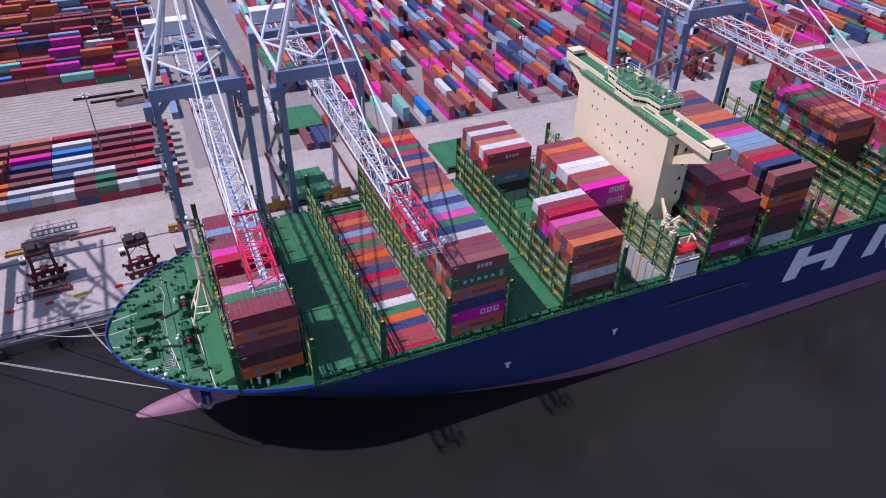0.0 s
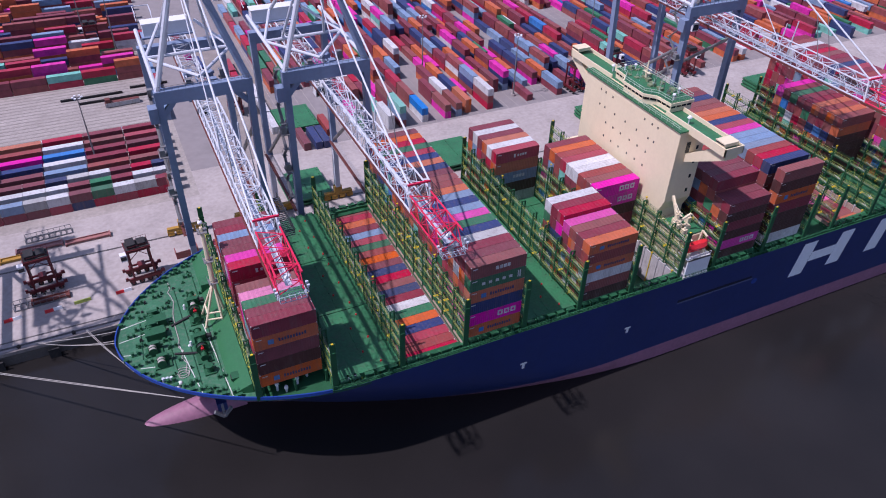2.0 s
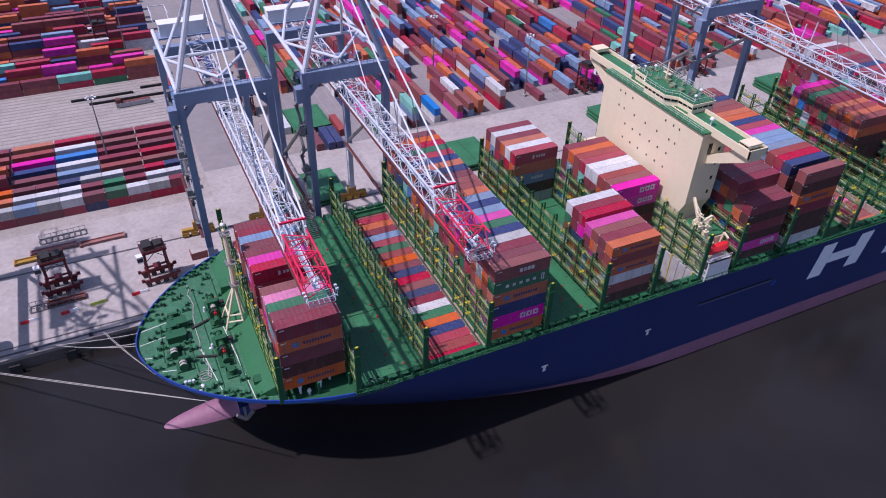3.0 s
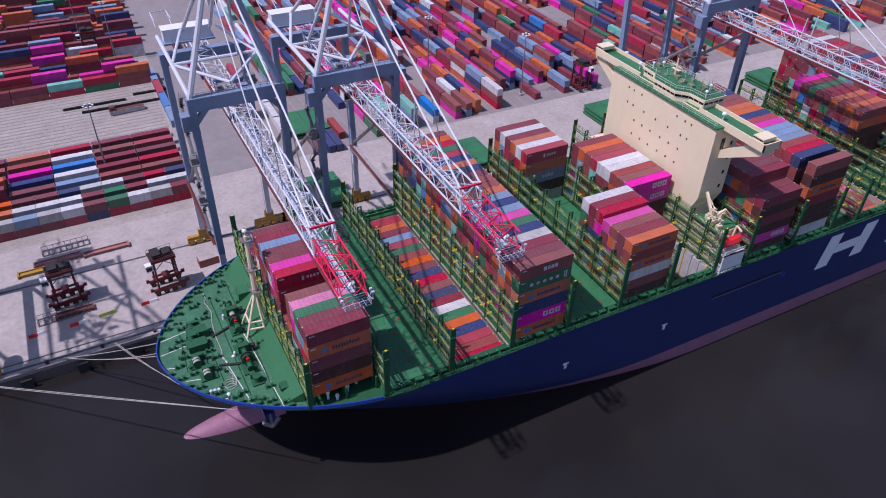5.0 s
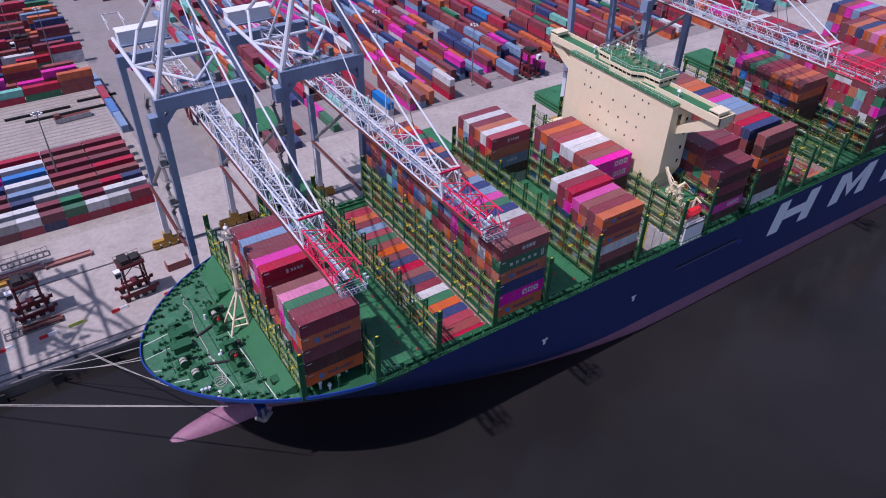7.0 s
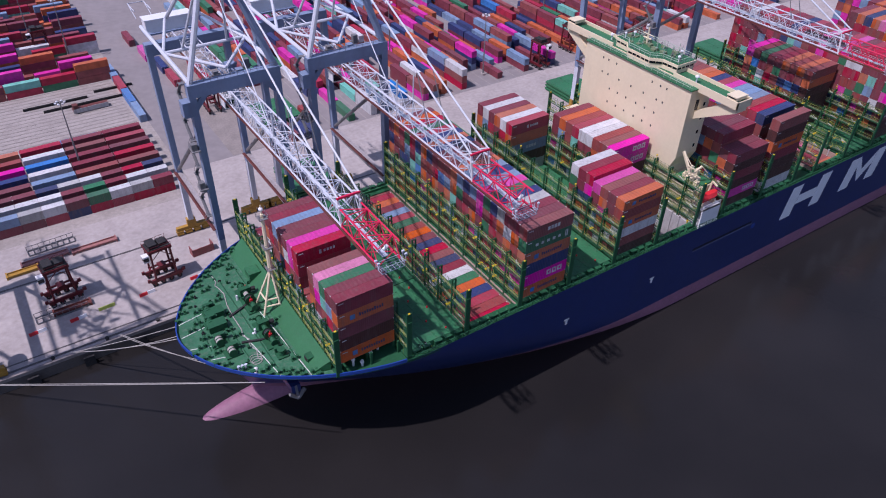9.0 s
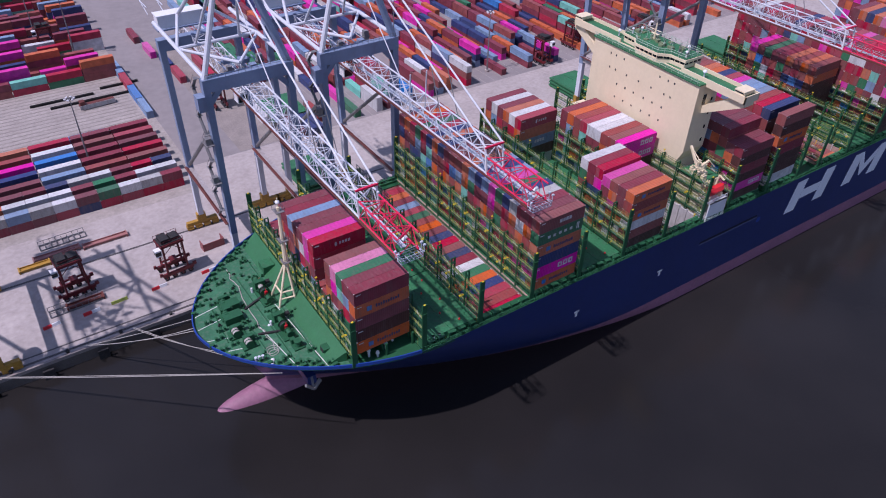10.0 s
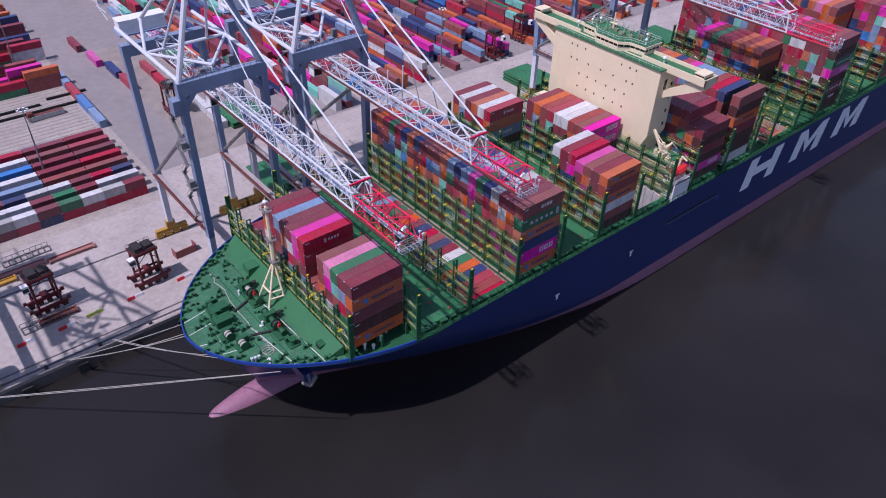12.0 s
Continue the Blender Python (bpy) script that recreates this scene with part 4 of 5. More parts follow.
def inset_box(sh, x, y, z, lx, ly, lz, d=0.07):
    """A box in one piece whose four walls are set back between its posts and rails."""
    k = len(sh.v)
    c = [(x, y), (x + lx, y), (x + lx, y + ly), (x, y + ly)]
    sh.v += [(a, b, z) for a, b in c] + [(a, b, z + lz) for a, b in c]
    sh.f += [(k + 3, k + 2, k + 1, k), (k + 4, k + 5, k + 6, k + 7)]
    e = 0.17
    for i in range(4):
        (xa, ya), (xb, yb) = c[i], c[(i + 1) % 4]
        l = math.hypot(xb - xa, yb - ya)
        ux, uy = (xb - xa) / l, (yb - ya) / l
        nx, ny = -uy * d, ux * d
        q = len(sh.v)
        for s, zz in ((e, z + e), (l - e, z + e), (l - e, z + lz - e), (e, z + lz - e)):
            sh.v.append((xa + ux * s + nx, ya + uy * s + ny, zz))
        a, b, b2, a2 = k + i, k + (i + 1) % 4, k + 4 + (i + 1) % 4, k + 4 + i
        sh.f += [(q, q + 1, q + 2, q + 3), (a, b, q + 1, q), (b, b2, q + 2, q + 1), (b2, a2, q + 3, q + 2), (a2, a, q, q + 3)]


stowed = Shape()


def logo(ob, style):
    """Plain bars where the side of a box carries writing."""
    y = -1.225

    def bars(rects, mat):
        for x0, z0, x1, z1 in rects:
            part("side_mark", Shape().box(x0, y - 0.012, z0, x1, y + 0.03, z1), mat, ob)

    if style == "three":
        # three hollow blocks
        rects = []
        for k in range(3):
            a = 6.7 + 1.5 * k
            rects += [(a, 0.75, a + 0.32, 1.95), (a + 0.85, 0.75, a + 1.17, 1.95), (a + 0.32, 1.65, a + 0.85, 1.95), (a + 0.32, 0.75, a + 0.85, 1.05)]
        bars(rects, mark_white)
    elif style == "wide":
        bars([(2.6 + 1.5 * k, 1.0, 3.3 + 1.5 * k, 1.6) for k in range(5)] + [(10.5, 0.6, 10.7, 2.1), (10.9, 0.6, 11.2, 2.1)], mark_white)
    elif style == "square":
        bars([(2.6, 0.75, 3.7, 1.75)], mark_blue)
        bars([(4.6 + 0.55 * k, 0.95, 4.95 + 0.55 * k, 1.5 if k % 3 else 1.65) for k in range(10)], mark_dark)
    elif style == "small":
        bars([(5.4 + 0.85 * k, 1.0, 6.05 + 0.85 * k, 1.75) for k in range(4)], mark_white)
    elif style == "line":
        bars([(5.0, 0.9, 5.5, 1.75)] + [(6.0 + 0.7 * k, 1.05, 6.45 + 0.7 * k, 1.6) for k in range(4)], mark_white)
    bars([(0.45, 2.1, 1.5, 2.26)], mark_white)


def place_box(x, y, z, colour, where, mark=""):
    ob = new("shipping_container", BOX[colour])
    ob.matrix_basis = pose(x, y, z)
    add_doors(ob, colour)
    if mark:
        logo(ob, mark)
    return tagged(ob, WORDS[colour] + " corrugated steel freight container stacked " + where, "container", "containers aboard the ship")


def stack_bay(x0, base, row0, columns, where, faces=(), y_first=97.2, keep=0, marks=(), side_marks=(), row=ROW, fit=(1.0, 1.0), fleet=None, fixed={}):
    """columns: (tiers, top colour, lift) from the near side; boxes under tier keep that no side shows join the hidden cargo."""
    rng = random.Random(int(x0 * 10) + row0)
    tall = [c[0] for c in columns]
    for r, col in enumerate(columns):
        tiers, top = col[0], col[1]
        lift = col[2] if len(col) > 2 else 0.0
        y = y_first + (row0 + r) * row + 1.22
        for t in range(tiers):
            tier = TIER + lift / tiers
            z = base + t * tier
            near = r == 0 or tall[r - 1] <= t
            colour = rng.choice(fleet or FLEET)
            k = tiers - 1 - t
            colour = fixed.get((r, k), colour)
            if k == 0:
                colour = top
            elif near and r == 0 and k < len(faces):
                colour = faces[k]
            if k == 0 or near or t >= keep:
                place_box(x0, y, z, colour, where, marks[k] or "plain" if r == 0 and k < len(marks) else "line" if (r, k) in side_marks else "plain" if r == 0 else "").scale = (*fit, tier / TIER)
            else:
                inset_box(stowed, x0, y - 1.22, z, LEN, 2.44, tier - 0.03)


def tops(names, tiers, lift=0.0):
    return [(tiers, n, lift) for n in names.split()]


HATCH = 25.4
stack_bay(3.8, 27.0, 0, tops("maroon maroon green rose brown", 5, 1.55) + tops("brown brown", 2, 0.6) + tops("red magenta maroon maroon steel maroon maroon", 5, 1.55) + tops("brown maroon maroon", 2, 0.6),
          "on the foremost bay", ("maroon", "orange", "maroon", "dark", "orange"), 99.5, 3, ("", "square", "", "", "square"), side_marks=((7, 0), (7, 1)), row=2.4, fit=(0.95, 0.97),
          fixed={(1, 1): "steel", (2, 1): "teal", (3, 1): "magenta", (3, 2): "magenta", (7, 1): "crimson", (7, 2): "maroon", (8, 1): "magenta", (8, 2): "magenta"})
stack_bay(BAY[2], 20.95, 0, tops("crimson brown crimson navy orange green white maroon navy brown crimson navy maroon orange brown green crimson steel maroon orange crimson brown", 1), "in the open hold")
stack_bay(BAY[3], HATCH, 0, tops("brown maroon maroon grey navy green magenta steel navy steel orange brown brown maroon navy orange navy crimson green crimson orange maroon", 6, 1.7),
          "high across the deck", ("brown", "green", "orange", "navy", "magenta", "orange"), keep=3, marks=("small", "wide", "square", "", "three", "square"))
stack_bay(BAY[5], HATCH, 0, tops("orange maroon brown magenta", 6, -1.2) + tops("crimson maroon white", 6, -0.2), "before the bridge", ("orange", "brown", "orange", "white", "brown", "dark"), keep=4, marks=("square", "", "square"))
stack_bay(BAY[5], HATCH, 16, tops("red white orange maroon white maroon", 5, 1.6), "before the bridge", ("red", "orange", "steel", "dark", "grey"), keep=4, marks=("line", "", "small"))
stack_bay(BAY[6], HATCH, 7, tops("magenta brown brown white white crimson brown orange maroon", 5, 1.5), "under the bridge", ("magenta", "magenta", "dark", "maroon", "dark"), keep=4, marks=("three", "three"))
stack_bay(BAY[7], HATCH, 0, tops("maroon maroon", 6, -1.1) + tops("maroon maroon maroon maroon", 7, -0.6) + tops("orange navy brown white maroon", 6), "behind the bridge", ("maroon", "dark", "maroon", "dark", "magenta", "dark"), keep=6, marks=("", "", "", "", "three"))
stack_bay(BAY[8] - 0.9, HATCH, 0, tops("brown", 7, 1.2), "behind the bridge", ("brown", "dark", "orange", "maroon", "dark", "dark", "white"), keep=7, marks=("", "", "square", "", "", "", "wide"))
stack_bay(BAY[8], HATCH, 2, tops("navy red brown steel steel steel magenta red navy orange orange brown brown navy maroon brown", 7, 0.35), "behind the bridge", keep=6)
stack_bay(BAY[10], HATCH, 6, tops("brown orange brown orange maroon maroon green maroon magenta", 7, -0.9), "on an after bay", ("brown", "orange", "dark", "dark", "dark", "dark", "dark"), 98.4, keep=4)
stack_bay(BAY[9] + 0.3, 20.95, 0, tops("orange brown maroon brown rose brown maroon", 1), "in the small open hold", row=2.42)
stack_bay(BAY[11], HATCH, 0, tops("maroon brown maroon red crimson maroon magenta crimson maroon rose brown maroon crimson navy maroon maroon brown red maroon white brown maroon", 8, 1.55),
          "far aft", ("maroon", "dark", "green", "magenta", "dark", "maroon", "dark", "dark"), keep=3, marks=("", "", "wide", "three", "", "wide", "small"), fleet=["maroon"] * 9 + ["brown"] * 5 + ["crimson"] * 4 + ["orange", "green", "teal", "white", "navy", "magenta", "steel"])
AFT_FLEET = ["maroon"] * 9 + ["brown"] * 5 + ["crimson"] * 4 + ["orange", "orange", "navy", "magenta"]
stack_bay(BAY[13], HATCH, 6, tops("brown orange rose orange navy orange maroon", 8, 1.55), "far aft", ("maroon", "orange", "orange", "maroon"), keep=4, fleet=AFT_FLEET)
stack_bay(BAY[13], HATCH, 18, tops("grey white maroon maroon", 4, 0.6), "far aft by the quay", ("grey", "grey", "grey"), keep=2, fleet=AFT_FLEET)
for r in range(18):
    for k in range(8):
        inset_box(stowed, BAY[14], 97.2 + r * ROW, HATCH + k * 2.95, LEN, 2.44, 2.92)
tagged(part("stowed_containers", stowed, mixed), "many coloured freight containers stowed deep in the stacks", "containers", kind="stuff")

# ---- quay cranes ----
def truss(sh, y0, y1, half, zb, zt, n, chord, web):
    """A box truss along y, with round chords and slender webs."""
    for sx in (-half, half):
        for z in (zb, zt):
            sh.tube((sx, y0, z), (sx, y1, z), chord, n=6)
    step = (y1 - y0) / n
    for i in range(n):
        a, b = y0 + i * step, y0 + (i + 1) * step
        m = (a + b) / 2
        for sx in (-half, half):
            sh.tube((sx, a, zb), (sx, m, zt), web, n=5)
            sh.tube((sx, m, zt), (sx, b, zb), web, n=5)
            sh.tube((sx, m, zt), (sx, m, zb), web * 0.7, n=4)
        sh.tube((-half, a, zt), (half, m, zt), web, n=5)
        sh.tube((half, m, zt), (-half, b, zt), web, n=5)
        sh.tube((-half, a, zb), (half, m, zb), web, n=5)
        sh.tube((half, m, zb), (-half, b, zb), web, n=5)
        sh.tube((-half, m, zb), (half, m, zt), web * 0.7, n=4)
        sh.tube((-half, m, zt), (half, m, zt), web, n=5)
    return sh


CW, CL = 157.5, 188.5


basket_grey = material("basket_grey", (0.36, 0.40, 0.47), 0.5, vary=0.15)
dusty_steel = material("dusty_steel", (0.33, 0.305, 0.31), 0.6, vary=0.25, scale=0.4, dirt=0.5, dirt_color=(0.16, 0.09, 0.07))
dark_steel = material("dark_steel", (0.05, 0.055, 0.065), 0.6, vary=0.2)


def quay_crane(cx, boom=True):
    c = thing("quay_crane", "blue-grey gantry crane with a white lattice boom" + (" lowered over the ship" if boom else ""), "crane", "cranes on the quay", at=pose(cx, 0, QUAY_Z))
    H = 9.6

    def z(a):
        return a - QUAY_Z

    for sx in (-H, H):
        for y in (CW, CL):
            part("leg", Shape().beam((sx, y, z(21)), (sx, y + (2.2 if y == CL else 0.0), z(60.5 if y == CW else 58.0)), 1.5, 1.9), crane_blue, c)
            part("lower_leg", Shape().beam((sx, y, z(8)), (sx, y, z(21)), 1.4, 1.8), boom_white, c, "pale lower leg")
            bogie = part("bogie", Shape().box(sx - 1.2, y - 0.7, 2.4, sx + 1.2, y + 0.7, 4.7).box(sx - 4.4, y - 0.6, 1.5, sx + 4.4, y + 0.6, 2.5), ochre, c, "ochre travelling bogie")
            for k in range(4):
                xk = sx - 3.6 + 2.4 * k
                part("truck", Shape().box(xk - 0.95, y - 0.75, 0.5, xk + 0.95, y + 0.75, 1.5).beam((xk - 0.9, y, 0.55), (xk + 0.9, y, 0.55), 1.7, 0.3), ochre, bogie)
                part("wheel", Shape().tube((xk, y - 0.3, 0.42), (xk, y + 0.3, 0.42), 0.42, n=10), black, bogie)
        part("sill_beam", Shape().beam((sx, CW, z(22.6)), (sx, CL, z(22.6)), 1.3, 1.9), dusty_steel, c, "dusty grey beam between the legs")
        part("catwalk", Shape().box(sx - 1.5, CW, z(23.6), sx - 0.7, CL, z(23.72)).beam((sx - 1.5, CW, z(24.7)), (sx - 1.5, CL, z(24.7)), 0.08), rust_red, c)
        part("side_tie", Shape().tube((sx, CW, z(61.6)), (sx, CL + 4.5, z(61.9)), 0.48), boom_white, c)
        part("brace", Shape().tube((sx, CL, z(24.0)), (sx, CW, z(50.0)), 0.5), steel_grey, c)
        # right mast tube takes the blue-grey as painted shade; the left stays white
        part("mast_tube", Shape().tube((sx, CW, z(61)), (sx * 0.1, CW + 3.0, z(87)), 0.62 if sx < 0 else 0.85), boom_white if sx < 0 else crane_blue, c)
        part("back_tube", Shape().tube((sx * 0.35, CL + 6, z(62)), (sx * 0.1, CW + 3.5, z(86.5)), 0.45), boom_white, c)
        part("frame_tube", Shape().tube((sx, 175, z(61.7)), (0, CW + 4.0, z(61.4)), 0.38), boom_white, c)
        part("frame_tube", Shape().tube((sx, 175, z(61.7)), (sx * 0.45, CL + 2, z(63.5)), 0.38), boom_white, c)
        part("mid_tube", Shape().tube((sx * 0.55, 175.4, z(61.7)), (sx * 0.25, CW + 6, z(80)), 0.3), boom_white, c)
    part("cross_tube", Shape().tube((-H, 175, z(61.7)), (H, 175.4, z(61.7)), 0.42), boom_white, c)
    part("portal_beam", Shape().box(-H - 0.8, CW - 1, z(58.4), H + 0.8, CW + 1, z(61.3)), crane_blue, c, "blue-grey portal beam")
    part("portal_beam", Shape().box(-H - 0.8, CL + 1.1, z(55.6), H + 0.8, CL + 3.3, z(58.5)), crane_blue, c, "blue-grey portal beam")
    for sx in (-1, 1):
        part("gusset", Shape().beam((sx * (H - 0.4), CW, z(55.6)), (sx * (H - 3.2), CW, z(58.8)), 0.9, 1.2), crane_blue, c)
    pr = Shape()
    for zz in (61.85, 62.4):
        pr.beam((-H, CW - 0.9, z(zz)), (H, CW - 0.9, z(zz)), 0.06)
    for k in range(14):
        xk = -H + 2 * H * k / 13
        pr.beam((xk, CW - 0.9, z(61.3)), (xk, CW - 0.9, z(62.4)), 0.06)
    part("portal_rail", pr, steel_grey, c)
    # machinery house
    mh = part("machinery_house", Shape().box(-H + 1.8, 196.6, z(58.6), -H + 13.4, 200.0, z(61.6)), white_paint, c, "white machinery house")
    part("house_roof", Shape().box(-H + 1.6, 196.4, z(61.6), -H + 13.6, 200.2, z(61.85)), white_paint, mh)
    part("house_base", Shape().box(-H + 1.2, 195.8, z(58.2), -H + 14.0, 200.6, z(58.6)), crane_blue, mh)
    truss_end = Shape()
    for xk in (-H + 1.0, -H + 5.0):
        truss_end.beam((xk, 202, z(62.6)), (xk, 208.5, z(62.6)), 0.18).beam((xk, 202, z(60.8)), (xk, 208.5, z(62.6)), 0.15).beam((xk, 205, z(61.6)), (xk, 205, z(62.6)), 0.12)
    truss_end.beam((-H + 1, 208.5, z(62.6)), (-H + 5, 208.5, z(62.6)), 0.18)
    part("service_hoist", truss_end, boom_white, mh)
    # girder and boom
    part("girder", truss(Shape(), CW - 3, 203, 2.0, z(55.2), z(58.2), 9, 0.17, 0.085), boom_white, c, "white lattice girder")
    last = 90.7 if boom else CW - 4
    if boom:
        part("boom", truss(Shape(), 103.5, CW - 3, 2.0, z(55.2), z(59.0), 10, 0.19, 0.095), boom_white, c, "white lattice boom")
        part("boom_tip", truss(Shape(), last, 103.5, 2.0, z(55.2), z(58.6), 3, 0.17, 0.1), boom_red, c, "red lattice boom tip")
        for sx in (-2.0, 2.0):
            part("stay_post", Shape().beam((sx, 103.5, z(55.0)), (sx, 104.4, z(60.6)), 0.32), white_paint, c)
            part("stay_brace", Shape().beam((sx, 107.5, z(58.8)), (sx, 104.4, z(60.6)), 0.24), white_paint, c)
        part("stay_bar", Shape().beam((-2.2, 104.2, z(60.4)), (2.2, 104.2, z(60.4)), 0.36), boom_red, c)
        # dark mesh platform hung beside the boom, before the red tip
        mesh_deck = Shape()
        for k in range(23):
            yk = 104.6 + 0.55 * k
            mesh_deck.beam((2.2, yk, z(55.6)), (4.6, yk, z(55.6)), 0.14).beam((4.6, yk, z(55.6)), (4.6, yk, z(57.0)), 0.07)
        for k in range(6):
            mesh_deck.beam((2.2 + 0.48 * k, 104.6, z(55.66)), (2.2 + 0.48 * k, 116.7, z(55.66)), 0.09)
        for zz in (56.3, 57.0):
            mesh_deck.beam((4.6, 104.6, z(zz)), (4.6, 116.7, z(zz)), 0.08)
        part("side_platform", mesh_deck, dark_steel, c, "dark mesh service platform beside the boom")
        for sx in (-2.0, 2.0):
            part("forestay", Shape().tube((sx, 104.4, z(60.4)), (sx * 0.6, CW + 3, z(86.5)), 0.2), boom_white, c)
            if sx < 0:
                part("inner_stay", Shape().tube((sx, 131.5, z(59.0)), (sx * 0.6, CW + 3, z(84.5)), 0.12), boom_white, c)
            part("stay_link", Shape().tube((sx, 119.0, z(59.0)), (sx * 0.9, 123.5, z(69.2)), 0.1, n=5), steel_grey, c)
            part("boom_post", Shape().tube((sx, 131.5, z(55.2)), (sx, 131.0, z(64.5)), 0.16, n=6), boom_white, c)
        # basket and floodlights at the tip
        bk = Shape()
        for zz in (54.5, 55.1, 55.6):
            bk.beam((-2.1, last - 1.3, z(zz)), (2.1, last - 1.3, z(zz)), 0.09).beam((-2.1, last + 0.5, z(zz)), (2.1, last + 0.5, z(zz)), 0.09)
            for sx in (-2.1, 2.1):
                bk.beam((sx, last - 1.3, z(zz)), (sx, last + 0.5, z(zz)), 0.09)
        for k in range(6):
            xk = -2.1 + 4.2 * k / 5
            bk.beam((xk, last - 1.3, z(54.5)), (xk, last - 1.3, z(55.6)), 0.07).beam((xk, last - 1.3, z(54.5)), (xk, last + 0.5, z(54.5)), 0.1)
        part("tip_basket", bk, basket_grey, c, "white service basket at the boom tip")
        for sx in (-2.5, 2.5):
            fl = Shape()
            for dy in (0.0, 0.9):
                fl.box(sx - 0.22, last - 1.2 + dy, z(56.4), sx + 0.22, last - 0.85 + dy, z(56.7)).beam((sx, last - 1.0 + dy, z(55.2)), (sx, last - 1.0 + dy, z(56.4)), 0.09)
            part("floodlight", fl.beam((sx, last - 1.1, z(55.2)), (sx * 0.8, last + 0.5, z(55.2)), 0.1), letter_grey, c)
        part("sheave", Shape().tube((-0.5, last + 0.9, z(57.4)), (0.3, last + 0.9, z(58.0)), 0.3, n=12), white_paint, c)
        wk = Shape()
        wk.box(-0.5, 92, z(55.5), 0.5, CW, z(55.6))
        for sx in (-0.5, 0.5):
            wk.beam((sx, 92, z(56.6)), (sx, CW, z(56.6)), 0.06)
            for k in range(28):
                yk = 92 + (CW - 92) * k / 27
                wk.beam((sx, yk, z(55.6)), (sx, yk, z(56.6)), 0.05)
        part("boom_walkway", wk, letter_grey, c)
    for sx in (-2.3, 2.3):
        part("trolley_rail", Shape().beam((sx, last, z(54.85)), (sx, 204, z(54.85)), 0.24, 0.34), rust_red, c, "rust-red trolley rail beam")
    # trolley with the driver's cab, at rest over the quay
    tr = part("trolley", Shape().box(-2.8, 166, z(53.6), 2.8, 173, z(54.5)), crane_blue, c, "trolley under the girder")
    part("drivers_cab", Shape().box(-1.2, 163.6, z(50.6), 1.2, 166.4, z(53.2)), white_paint, tr)
    part("cab_window", Shape().box(-1.0, 163.5, z(50.9), 1.0, 163.62, z(52.6)), glass_dark, tr)
    # stairs and lift up the left waterside leg
    zz = 24.0
    k = 0
    while zz < 58:
        y0, y1 = (CW + 1.2, CW + 4.6) if k % 2 else (CW + 4.6, CW + 1.2)
        st = Shape()
        st.beam((-H - 1.4, y0, z(zz)), (-H - 1.4, y1, z(zz + 3.4)), 0.7, 0.14)
        st.beam((-H - 1.75, y0, z(zz + 1.0)), (-H - 1.75, y1, z(zz + 4.4)), 0.07)
        st.box(-H - 1.9, y1 - 0.6, z(zz + 3.35), -H - 0.7, y1 + 0.6, z(zz + 3.45))
        part("stair_flight", st, steel_grey, c, "grey stair flight up the leg")
        zz += 3.4
        k += 1
    for zz in (36.0, 46.0):
        part("leg_platform", Shape().box(-H - 2.6, CW - 1.4, z(zz), -H - 0.7, CW + 1.4, z(zz + 0.15)).beam((-H - 2.6, CW - 1.4, z(zz + 1.1)), (-H - 2.6, CW + 1.4, z(zz + 1.1)), 0.08).box(-H - 2.4, CW - 0.8, z(zz), -H - 1.2, CW + 0.6, z(zz + 1.7)), steel_grey, c)
    part("electrical_box", Shape().box(-H - 2.6, CW - 1.6, z(54.6), -H - 0.8, CW + 1.0, z(58.0)), crane_blue, c, "blue-grey electrical cabinet")
    part("cable_reel", Shape().tube((H + 0.9, CW + 2.6, z(13)), (H + 1.7, CW + 2.6, z(13)), 2.9, n=24), black, c, "black cable reel on the leg")
    part("reel_hub", Shape().tube((H + 0.8, CW + 2.6, z(13)), (H + 1.9, CW + 2.6, z(13)), 0.8, n=12), steel_grey, c)
    for xk, yk, w, t in ((-3.0, 4.0, 1.1, 1.5), (2.0, 3.2, 1.5, 1.2), (4.6, 5.4, 1.2, 2.2), (1.2, 7.5, 2.2, 0.9), (-2.2, 9.0, 1.4, 1.3)):
        part("winch_gear", Shape().box(xk, CW + yk, z(59.4), xk + w, CW + yk + w, z(59.4 + t)).tube((xk - 0.4, CW + yk + w / 2, z(59.9)), (xk + w + 0.4, CW + yk + w / 2, z(59.9)), 0.35, n=8), crane_blue if w > 1.2 else steel_grey, c)
    for xk in (-2.6, -0.4, 2.2, 5.2):
        part("gear_beam", Shape().beam((xk, CW + 0.9, z(59.28)), (xk, CW + 11.5, z(59.28)), 0.24), crane_blue, c)
    return c


quay_crane(9.9)
quay_crane(37.3)
quay_crane(153.4)
quay_crane(-66.5, False)

# ---- quay ----
rail_mat = material("crane_rail", (0.10, 0.09, 0.09), 0.5, metal=0.4, vary=0.2)
for y in (CW, CL):
    tagged(part("crane_rail", Shape().box(-400, y - 0.09, QUAY_Z, 600, y + 0.09, QUAY_Z + 0.03).box(-400, y - 0.35, QUAY_Z, 600, y - 0.12, QUAY_Z + 0.012).box(-400, y + 0.12, QUAY_Z, 600, y + 0.35, QUAY_Z + 0.012), rail_mat), "dark crane rail sunk in the quay", "rail", kind="structure")
edge_mat = material("quay_edge", (0.24, 0.21, 0.20), 0.85, vary=0.25, scale=0.4, dirt=0.5)
tagged(part("quay_kerb", Shape().box(-400, QUAY_Y - 0.15, QUAY_Z - 0.6, 600, QUAY_Y + 0.45, QUAY_Z + 0.3), edge_mat), "low worn concrete kerb at the quay edge", "kerb", kind="structure")
